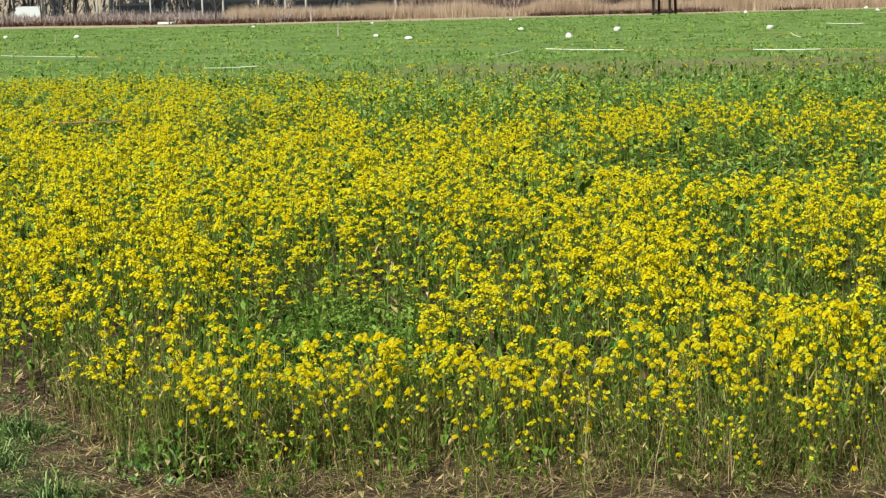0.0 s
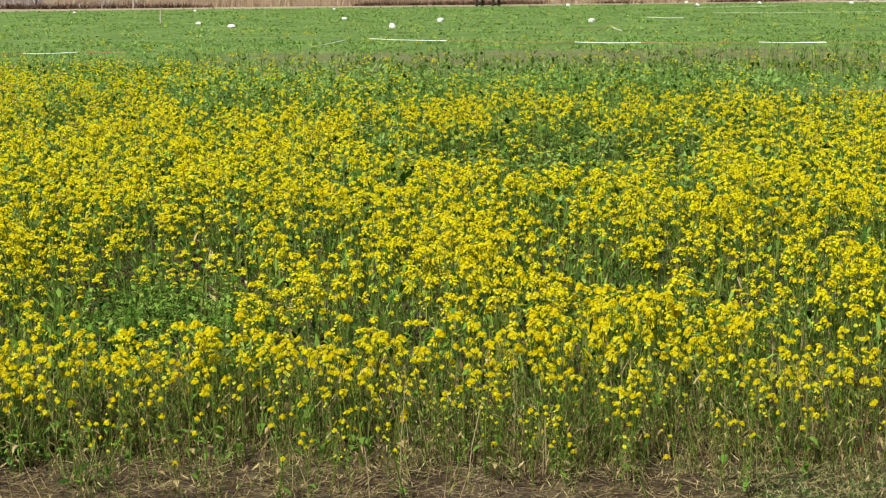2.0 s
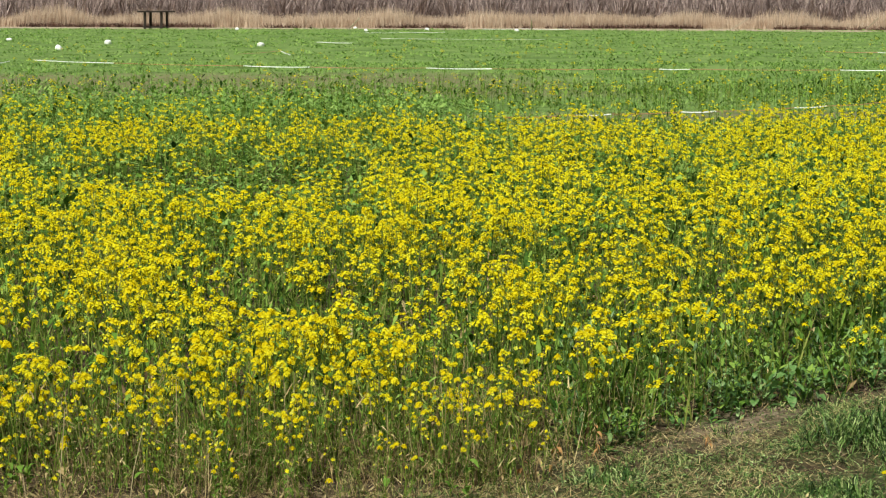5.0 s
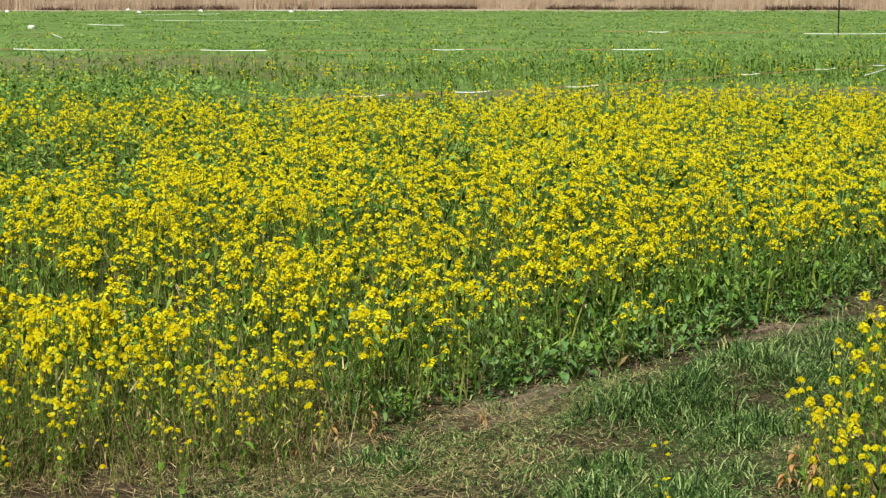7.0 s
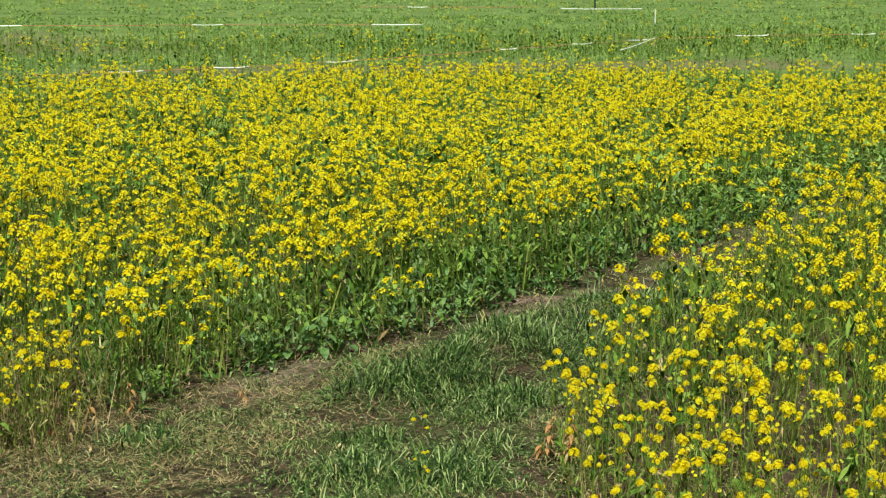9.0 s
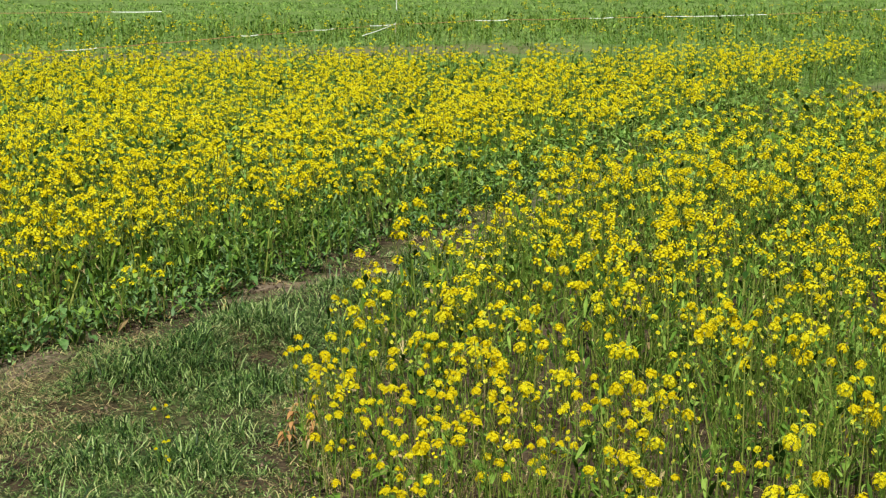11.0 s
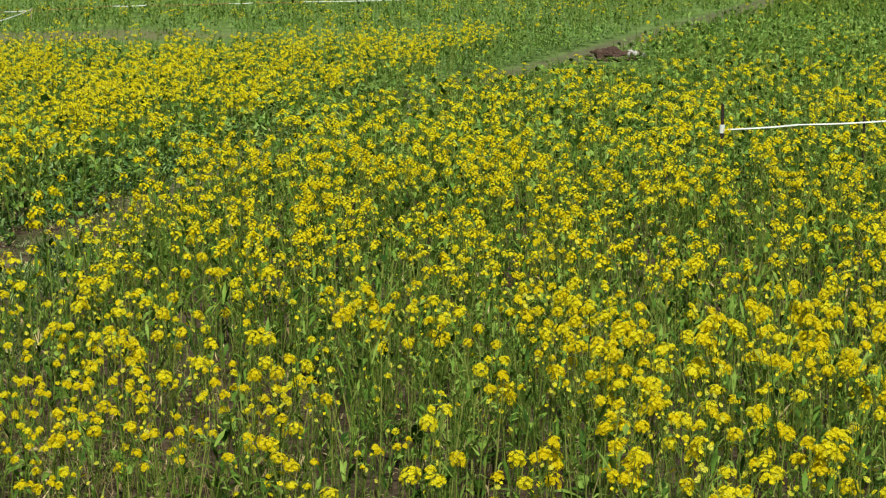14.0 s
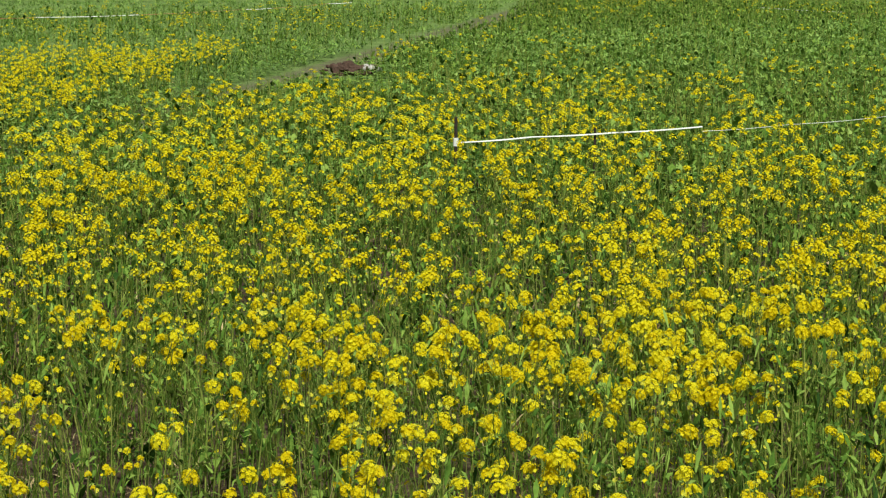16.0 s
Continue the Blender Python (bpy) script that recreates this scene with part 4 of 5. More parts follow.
# ---- far green field ----
def far_crop():
    pile = Pile()
    low = [sprout(10, t, 0.011, 0.13) for t in (0.045, 0.06, 0.075, 0.09)]
    wide = []
    for k in range(5):
        f = Form()
        for j in range(9):
            a, r = rng.uniform(0, 6.28), rng.uniform(0, 0.13)
            f.spike((r * math.cos(a), r * math.sin(a), rng.uniform(0.0, 0.24)), rng.uniform(0, 6.28), rng.uniform(0.045, 0.085), rng.uniform(0.012, 0.022), rng.uniform(-0.3, 0.8))
        wide.append(f.done())
    fine = [sprout(8, t, 0.022, 0.2) for t in (0.035, 0.045, 0.06)]
    x, y = places(-22, 70, 24, 50, 15)
    a, right = in_a(x, y)
    b, _ = in_b(x, y)
    road = np.abs(y - along(EDGE_A, x) + 0.3) < 0.5
    brown = (y > 33) & (y < 45) & (x > -1) & (x < 11)
    thin = np.where(brown, 0.45, 1.0) * np.where((y > along(BACK_A, x) + 1.5) & (y < 29.2) & (x > 5.5) & (x < 20), 0.3, 1.0)
    thin = thin * np.where(np.abs((y + 0.12 * x) % 5.6 - 2.8 + 0.25 * swell(x, y, 6, 57)) < 0.35, 0.3, 1)      # rows left bare by the drill
    keep = ~road & (rng.rand(len(x)) < thin * (0.85 + 0.4 * swell(x, y, 3.0, 51)))
    strew(pile, low, x[keep], y[keep], (0.7, 1.4))
    x, y = places(6, 45, 5, 24, 50)
    keep = ((in_a(x, y)[0] > 0) | (in_b(x, y)[0] > 0)) & (np.hypot(x, y) > 13.5)
    x, y = x[keep], y[keep]
    strew(pile, wide, x, y, (0.8, 1.25), low_b(x, y) * (1 - 0.8 * blob(x, y, 17.6, 18.0, 2.6, 0.55, 46)))
    x, y = places(-7, 24, 13, 33, 32)
    keep = (in_a(x, y)[0] > 0.2) & (np.hypot(x, y) > 13) & (x < y * 0.55) & ((y < 24) | (x < 7))
    strew(pile, wide, x[keep], y[keep], (0.9, 1.3), 1.0 - 0.4 * dips(x[keep], y[keep]))
    x, y = places(-32, 60, 49, 93, 5)
    keep = (rng.rand(len(x)) < (0.85 + 0.35 * swell(x, y, 7.0, 52)) * np.where(np.abs((y + 0.12 * x) % 8.4 - 4.2 + 0.4 * swell(x, y, 9, 58)) < 0.9, 0.45, 1))
    strew(pile, fine, x[keep], y[keep], (0.7, 1.5))
    pile.object("green_crop", [CROP], "low leafy green crop covering the far field", "crop")
    dots = Pile()
    heads = []
    for k in range(4):
        f = Form()
        f.tube([(0, 0, 0), (0.01, 0, 0.26)], 0.003, 0.002, 2)
        f.head((0.01, 0, 0.26), 0.03, 0)
        heads.append(f.done())
    x, y = places(-16, 60, 26, 66, 1.6)
    keep = (rng.rand(len(x)) < np.clip(0.4 + 0.8 * swell(x, y, 4.0, 53) - (y - 30) / 70, 0.02, 1)) & (np.abs(y - along(EDGE_A, x)) > 0.8)
    strew(dots, heads, x[keep], y[keep], (0.8, 1.2))
    dots.object("scattered_flowers", MUSTARD, "stray yellow mustard flowers in the green crop", "flowers")


far_crop()


# ---- reeds ----
BANK = np.array([(-60, 112), (-30, 107), (-18.6, 104.5), (-9, 97.6), (0, 97), (16, 95.3), (33, 95.5), (41, 92.2), (50, 90.6), (90, 84)])


def reeds():
    pile = Pile()
    forms = []
    for k in range(6):
        f = Form()
        for j in range(14):
            a, r = rng.uniform(0, 6.28), rng.uniform(0, 0.22)
            f.spike((r * math.cos(a), r * math.sin(a), 0), rng.uniform(0, 6.28), rng.uniform(0.35, 0.75), rng.uniform(0.007, 0.013), rng.uniform(1.2, 1.5))
        forms.append(f.done())
    n = 9000
    x = rng.uniform(-9, 72, n)
    y = along(BANK, x) + 0.5 + rng.exponential(1.2, n)
    tall = 1 + 0.3 * swell(x, y * 0, 5, 62)
    strew(pile, forms, x, y, (0.8, 1.2), tall, lean=0.06)
    pile.object("reed_bed", [REED], "dry tan reeds bordering the green field", "reeds")
    brush = Pile()
    twigs = []
    for k in range(5):
        f = Form()
        for j in range(16):
            a, r = rng.uniform(0, 6.28), rng.uniform(0, 0.2)
            f.spike((r * math.cos(a), r * math.sin(a), 0), rng.uniform(0, 6.28), rng.uniform(0.1, 0.26), 0.018, rng.uniform(0.5, 1.4))
        twigs.append(f.done())
    x = rng.uniform(4, 72, 4600)
    y = along(BANK, x) + rng.exponential(0.3, len(x)) + 0.2
    keep = rng.rand(len(x)) < 0.4 + 0.9 * swell(x, x * 0, 9, 61)
    strew(brush, twigs, x[keep], y[keep], (0.6, 1.3))
    x = rng.uniform(-32, -2, 2600)
    y = along(BANK, x) + rng.exponential(0.35, len(x)) + 0.1
    keep = rng.rand(len(x)) < np.clip(0.75 + 0.5 * swell(x, x * 0, 6, 64) - (x + 8) / 8, 0.1, 1)
    strew(brush, twigs, x[keep], y[keep], (0.7, 1.4))
    brush.object("brush", [BRUSH], "low dark brown brush at the foot of the reeds", "brush")
    bank = Pile()
    x = rng.uniform(-42, -5, 4200)
    y = along(BANK, x) + rng.uniform(0.3, 6, len(x))
    strew(bank, twigs, x, y, (1.0, 1.9), 1.55 + 0.25 * swell(x, y, 6, 63))
    bank.object("bank_growth", [HEATH], "mauve brown dead growth on a low bank", "brush")
    scrub = Pile()
    bushes = []
    for k in range(4):
        f = Form()
        for j in range(45):
            a, r = rng.uniform(0, 6.28), rng.uniform(0, 0.5)
            f.spike((r * math.cos(a), r * math.sin(a), rng.uniform(0, 0.6)), a, rng.uniform(0.4, 1.1), 0.016, rng.uniform(0.7, 1.45))
        bushes.append(f.done())
    x = rng.uniform(-1, 72, 1400)
    y = along(BANK, x) + 4.5 + rng.uniform(0, 6, len(x))
    strew(scrub, bushes, x, y, (0.8, 1.5))
    scrub.object("bare_scrub", [SCRUB], "bare grey mauve shrubs behind the reeds", "shrubs")

reeds()


# ---- markers, tapes and stakes ----
def tube_bm(pts, r0, r1, sides=6, bm=None):
    """A tapered round bar along points."""
    bm = bm or bmesh.new()
    rings = []
    for i, p in enumerate(pts):
        p = Vector(p)
        way = (Vector(pts[min(i + 1, len(pts) - 1)]) - Vector(pts[max(i - 1, 0)])).normalized()
        a = way.orthogonal().normalized()
        b = way.cross(a)
        r = r0 + (r1 - r0) * i / (len(pts) - 1)
        rings.append([bm.verts.new(p + (a * math.cos(2 * math.pi * k / sides) + b * math.sin(2 * math.pi * k / sides)) * r) for k in range(sides)])
    for lo, hi in zip(rings, rings[1:]):
        for k in range(sides):
            bm.faces.new((lo[k], lo[(k + 1) % sides], hi[(k + 1) % sides], hi[k]))
    bm.faces.new(rings[0][::-1])
    bm.faces.new(rings[-1])
    return bm


def box_bm(x0, x1, y0, y1, z0, z1, bevel=0.0):
    bm = bmesh.new()
    bmesh.ops.create_cube(bm, size=1)
    for v in bm.verts:
        v.co = Vector(((x0 + x1) / 2 + v.co.x * (x1 - x0), (y0 + y1) / 2 + v.co.y * (y1 - y0), (z0 + z1) / 2 + v.co.z * (z1 - z0)))
    if bevel:
        bmesh.ops.bevel(bm, geom=bm.edges, offset=bevel, segments=2, affect="EDGES")
    return bm


def white_lump(x, y, wide, flat):
    """A crumpled white lump half sunk in the crop."""
    bm = bmesh.new()
    bmesh.ops.create_icosphere(bm, subdivisions=3, radius=wide / 2)
    off = Vector((x, y, 0)) * 3
    for v in bm.verts:
        v.co *= 1 + 0.3 * noise.noise(v.co * 9 + off) + 0.09 * noise.noise(v.co * 30 + off)
        v.co.z = max(v.co.z * flat, -wide * 0.22) + wide * 0.2
    for f in bm.faces:
        f.smooth = True
    ob = part("white_lump", bm, LUMP)
    ob.location = (x, y, float(ground_z(np.array(x), np.array(y))))
    return tagged(ob, "crumpled white plastic lump lying in the green crop", "marker", "white lumps on the field")


for x, y, wide, flat in [(-14.9, 79.6, 0.16, 0.7), (-12.0, 76.8, 0.20, 0.7), (-1.8, 67.9, 0.19, 0.55), (-0.8, 63.8, 0.21, 0.6), (2.6, 71.7, 0.18, 0.6), (3.5, 61.2, 0.20, 0.9),
                         (5.3, 67.8, 0.20, 0.85), (9.4, 65.1, 0.21, 0.8), (12.1, 90.4, 0.16, 0.9), (16.8, 88.0, 0.18, 0.7), (2.8, 88.0, 0.12, 0.8), (17.5, 94.0, 0.15, 0.9),
                         (19.8, 90.6, 0.18, 0.8), (22.9, 88.2, 0.20, 0.8), (-7.0, 87.9, 0.12, 0.8), (-2.5, 88.5, 0.12, 0.8)]:
    white_lump(x, y, wide, flat)


def tape(points, colours, wide=0.045, high=0.2, sag=0.01, label="red and white barrier tape strung low over the crop"):
    """A run of barrier tape; each colour is a strip of its own between two points."""
    base = new("barrier_tape")
    base.location = (*points[0], 0)
    for (p, q), c in zip(zip(points, points[1:]), colours):
        if c == " ":
            continue
        bm, rows, n = bmesh.new(), [], 7
        way = Vector((q[0] - p[0], q[1] - p[1], 0)).normalized()
        side = Vector((-way.y, way.x, 0))
        for i in range(n):
            u = i / (n - 1)
            twist = 0.9 + 0.25 * math.sin(5 * u + p[0])
            c0 = Vector((p[0] + (q[0] - p[0]) * u - points[0][0], p[1] + (q[1] - p[1]) * u - points[0][1], high - sag * math.sin(math.pi * u)))
            w = (side * math.cos(twist) + Vector((0, 0, 1)) * math.sin(twist)) * (wide if c == "w" else wide * 0.6) / 2
            t = way.cross(w).normalized() * 0.0015
            rows.append([bm.verts.new(c0 + e) for e in (w + t, -w + t, -w - t, w - t)])
        for a, b in zip(rows, rows[1:]):
            for k in range(4):
                bm.faces.new((a[k], a[(k + 1) % 4], b[(k + 1) % 4], b[k]))
        bm.faces.new(rows[0])
        bm.faces.new(rows[-1][::-1])
        part("white_strip" if c == "w" else "red_strip", bm, TAPE_WHITE if c == "w" else TAPE_RED, base)
    return tagged(base, label, "barrier tape", "barrier tapes")


tape([(2.3, 49.1), (3.8, 47.1), (6.2, 45.3), (7.4, 44.5), (9.6, 43.9), (10.8, 43.4), (14.1, 43.1), (14.7, 43.0), (17.6, 42.4), (18.6, 42.2)], "wrwrwrwrw", 0.014, 0.12)
tape([(1.0, 45.3), (1.8, 49.1)], "w", 0.014, 0.10, label="slack white tape lying across the crop")
tape([(-10.4, 54.9), (-7.7, 52.0), (-6.9, 51.4)], "wr", 0.009, 0.11)
tape([(-4.3, 37.2), (-3.8, 37.3), (-2.95, 37.6), (-2.2, 37.4)], "rwr", 0.010, 0.32)
tape([(-3.75, 21.9), (-3.35, 21.8), (-3.0, 21.9)], "rr", 0.014, 0.40, label="faded orange tape strung among the flowers")
tape([(7.1, 52.7), (8.5, 55.5), (8.2, 52.0)], "rw", 0.014, 0.14)
tape([(11.0, 65.2), (11.8, 63.8)], "w", 0.014, 0.13, label="white tape lying flat on the green field")
tape([(13.9, 70.2), (18.9, 69.1)], "w", 0.005, 0.12, label="long white tape stretched over the green field")
tape([(15.1, 79.3), (16.8, 80.1), (18.3, 80.6)], "ww", 0.008, 0.12, label="white tape lying flat on the green field")
tape([(20.6, 84.5), (22.4, 85.6), (24.0, 84.6)], "ww", 0.014, 0.16, label="white tape lying flat on the green field")
tape([(6.6, 26.0), (7.6, 26.3), (8.1, 26.5), (9.1, 26.9), (9.6, 27.0), (10.9, 27.7), (11.5, 28.1), (12.5, 28.8), (14.7, 30.5), (15.1, 30.7), (16.6, 31.8), (17.1, 32.1), (18.2, 32.9), (18.9, 33.3)],
     "rwrwrwrrwrwrw", 0.014, 0.17)
tape([(16.2, 29.5), (18.9, 33.3)], "w", 0.014, 0.18, label="slack white tape tied to a peg")
tape([(18.9, 33.3), (21.0, 34.2), (21.7, 34.2), (23.4, 34.2), (24.0, 34.3), (25.1, 34.3), (27.5, 34.3), (31.4, 35.7), (32.4, 36.0), (35.7, 37.8), (36.8, 38.2)], "rwrwrwrwrw", 0.014, 0.17)
tape([(22.0, 54.0), (23.1, 53.3), (23.5, 53.0), (26.0, 52.4)], "rwr", 0.014, 0.16)
tape([(26.2, 50.9), (28.2, 50.4)], "w", 0.014, 0.16, label="white tape lying flat on the green field")
tape([(42.1, 30.7), (40.9, 27.6), (40.0, 25.2)], "wr", 0.014, 0.16)
tape([(10.13, 9.45), (10.75, 9.42), (11.4, 9.28), (12.2, 9.2)], "www", 0.0095, 0.425, 0.004, "white tape strung tight between dark stakes")
tape([(12.2, 9.2), (13.1, 9.14), (14.2, 9.1), (16.0, 9.0)], "www", 0.003, 0.395, 0.006, "thin twisted white tape among the crop")


def stake(name, x, y, tall, r, mat, label, lean=(0, 0), cap=False):
    bm = tube_bm([(0, 0, -0.12), (lean[0] * 0.5, lean[1] * 0.5, tall / 2), (lean[0], lean[1], tall)], r, r * 0.92, 8)
    bmesh.ops.bevel(bm, geom=[e for e in bm.edges if e.verts[0].co.z > tall - 0.01 and e.verts[1].co.z > tall - 0.01], offset=r * 0.3, segments=1, affect="EDGES")
    ob = part(name, bm, mat)
    ob.location = (x, y, 0)
    if cap:
        part("tape_knot", tube_bm([(0, 0, 0.405), (0, 0, 0.455)], r * 1.5, r * 1.5, 8), TAPE_WHITE, ob, "white tape wound round the stake")
    return tagged(ob, label, "stake", "field stakes")


stake("fence_stake", 10.12, 9.46, 0.58, 0.011, DARK_WOOD, "thin dark stake holding a white tape", cap=True)
stake("fence_stake", 11.26, 9.33, 0.46, 0.009, DARK_WOOD, "thin dark stake holding a white tape")
stake("fence_stake", 28.9, 54.2, 1.4, 0.022, DARK_WOOD, "tall thin dark stake in the green crop")
stake("peg", 18.9, 33.3, 0.2, 0.010, PALE_WOOD, "short pale peg with tape tied to it")
stake("peg", 24.4, 43.0, 0.36, 0.012, LUMP, "short white peg in the green crop")
stake("peg", -3.0, 69.9, 0.38, 0.024, PALE_WOOD, "short white peg in the green field")
stake("peg", -11.4, 68.8, 0.24, 0.02, PALE_WOOD, "short white peg in the green field")
stake("dry_stalk", 0.42, 7.15, 0.34, 0.0014, STRAW, "bleached dry stalk at the crop edge", (0.03, 0.02))
stake("dry_stalk", 0.62, 7.08, 0.28, 0.0013, STRAW, "bleached dry stalk leaning at the crop edge", (0.07, 0.05))
stake("dry_stalk", 0.33, 7.0, 0.17, 0.0014, STRAW, "bleached dry stalk at the crop edge", (-0.02, 0.0))


def slat_bits():
    """Pale sticks lying and leaning at the far edge."""
    for x, y, a, n in [(17.0, 92.5, 20, 0.9), (24.3, 91.2, -15, 0.8), (33.6, 93.0, 40, 0.9), (39.0, 91.4, 10, 1.1), (45.0, 89.0, -25, 0.9)]:
        ob = stake("stick", x, y, n, 0.02, PALE_WOOD, "pale stick leaning at the field margin")
        ob.matrix_world = pose(x, y, 0.06, 62, 0, a)


slat_bits()


def timber_table(x, y):
    """Dark timber table: four posts on a low rail under an overhanging top."""
    base = new("wooden_table")
    base.location = (x, y, 0)
    for px, py in ((-0.46, -0.2), (-0.18, 0.35), (0.2, -0.2), (0.48, 0.35)):
        part("post", box_bm(px - 0.05, px + 0.05, py - 0.05, py + 0.05, -0.1, 0.66, 0.008), DARK_WOOD, base)
    part("rail", box_bm(-0.5, 0.52, -0.02, 0.1, 0.04, 0.10, 0.006), DARK_WOOD, base)
    part("tabletop", box_bm(-0.72, 0.74, -0.35, 0.5, 0.66, 0.72, 0.008), DARK_WOOD, base)
    tagged(base, "dark timber table with four posts at the field edge", "table")


timber_table(9.15, 92.8)


def white_board(x, y):
    ob = part("board", box_bm(-0.75, 0.75, -0.03, 0.03, 0.02, 0.12, 0.006), TAPE_WHITE)
    ob.matrix_world = pose(x, y, 0, 0, 0, -12)
    tagged(ob, "white board lying on edge beside the bank", "board")


white_board(-11.3, 99.3)


def soil_pit(x, y):
    """Freshly dug dark soil with pale stones beside the path."""
    base = new("soil_mound")
    base.location = (x, y, 0)
    bm = bmesh.new()
    bmesh.ops.create_icosphere(bm, subdivisions=4, radius=1)
    for v in bm.verts:
        k = 1 + 0.35 * noise.noise(v.co * 2.3) + 0.18 * noise.noise(v.co * 7)
        v.co = Vector((v.co.x * 0.2 * k, v.co.y * 0.22 * k, max(v.co.z, -0.1) * 0.15 * k))
    part("mound", bm, HEAP, base)
    r = random.Random(5)
    for k in range(30):
        bm = bmesh.new()
        bmesh.ops.create_icosphere(bm, subdivisions=2, radius=r.uniform(0.025, 0.06))
        o = Vector((k * 3.1, 0, 0))
        for v in bm.verts:
            v.co *= 1 + 0.5 * noise.noise(v.co * 18 + o)
            v.co.z *= 0.7
        pale = k < 7
        c = part("stone" if pale else "clod", bm, STONE if pale else HEAP, base, "pale stone" if pale else "")
        c.location = (r.uniform(0.08, 0.22) if pale else r.uniform(-0.2, 0.2), r.uniform(-0.3, -0.08) if pale else r.uniform(-0.3, 0.25), r.uniform(0.04, 0.11))
    tagged(base, "mound of freshly dug dark soil with pale stones", "soil mound")


soil_pit(19.3, 20.0)


# ---- beyond the bank ----
def bare_tree(x, y, tall, r, seed):
    base = new("bare_tree")
    base.location = (x, y, float(ground_z(np.array(x), np.array(y))))
    q = random.Random(seed)
    pts = [(0, 0, -0.1)]
    for k in range(1, 6):
        pts.append((pts[-1][0] + q.uniform(-0.08, 0.08), pts[-1][1] + q.uniform(-0.08, 0.08), tall * k / 5))
    part("trunk", tube_bm(pts, r, r * 0.25, 8), BARK, base)
    for k in range(16):
        i = q.randint(1, 4)
        p = Vector(pts[i])
        a, n = q.uniform(0, 6.28), tall * q.uniform(0.15, 0.35)
        d = Vector((math.cos(a), math.sin(a), q.uniform(0.5, 1.4))).normalized()
        mid = p + d * n * 0.5 + Vector((0, 0, 0.04))
        bm = tube_bm([p, mid, p + d * n], r * 0.32, r * 0.08, 5)
        for j in range(4):
            e = p + d * n * q.uniform(0.3, 0.95)
            t = (d + Vector((q.uniform(-0.9, 0.9), q.uniform(-0.9, 0.9), q.uniform(-0.1, 0.6)))).normalized()
            tube_bm([e, e + t * n * q.uniform(0.2, 0.45)], r * 0.12, r * 0.04, 4, bm)
        part("limb", bm, BARK, base)
    tagged(base, "bare young tree with dark trunk on the bank", "tree", "bare trees on the bank")


for x, y, tall, r, seed in [(-14.1, 103.2, 3.2, 0.055, 1), (-9.5, 98.6, 3.0, 0.05, 2), (-18.0, 105.3, 2.6, 0.04, 3), (-16.4, 105.0, 2.4, 0.035, 4), (-7.6, 98.5, 2.6, 0.035, 5), (-20.4, 106.0, 3.0, 0.045, 6)]:
    bare_tree(x, y, tall, r, seed)


def pole(x, y, mat, label):
    base = new("pole")
    z = float(ground_z(np.array(x), np.array(y)))
    base.location = (x, y, z)
    part("shaft", tube_bm([(0, 0, -0.2), (0, 0, 4.2)], 0.055, 0.045, 10), mat, base)
    part("foot", tube_bm([(0, 0, 0), (0, 0, 0.25)], 0.10, 0.09, 10), mat, base)
    tagged(base, label, "pole", "poles along the road")


for x in (-22.9, -19.7, -16.6, -13.6, -12.4, -10.3, -8.8, -7.6, -2.4):
    pole(x, 134.5 + 0.03 * x, METAL, "slim pale metal pole beside the road")


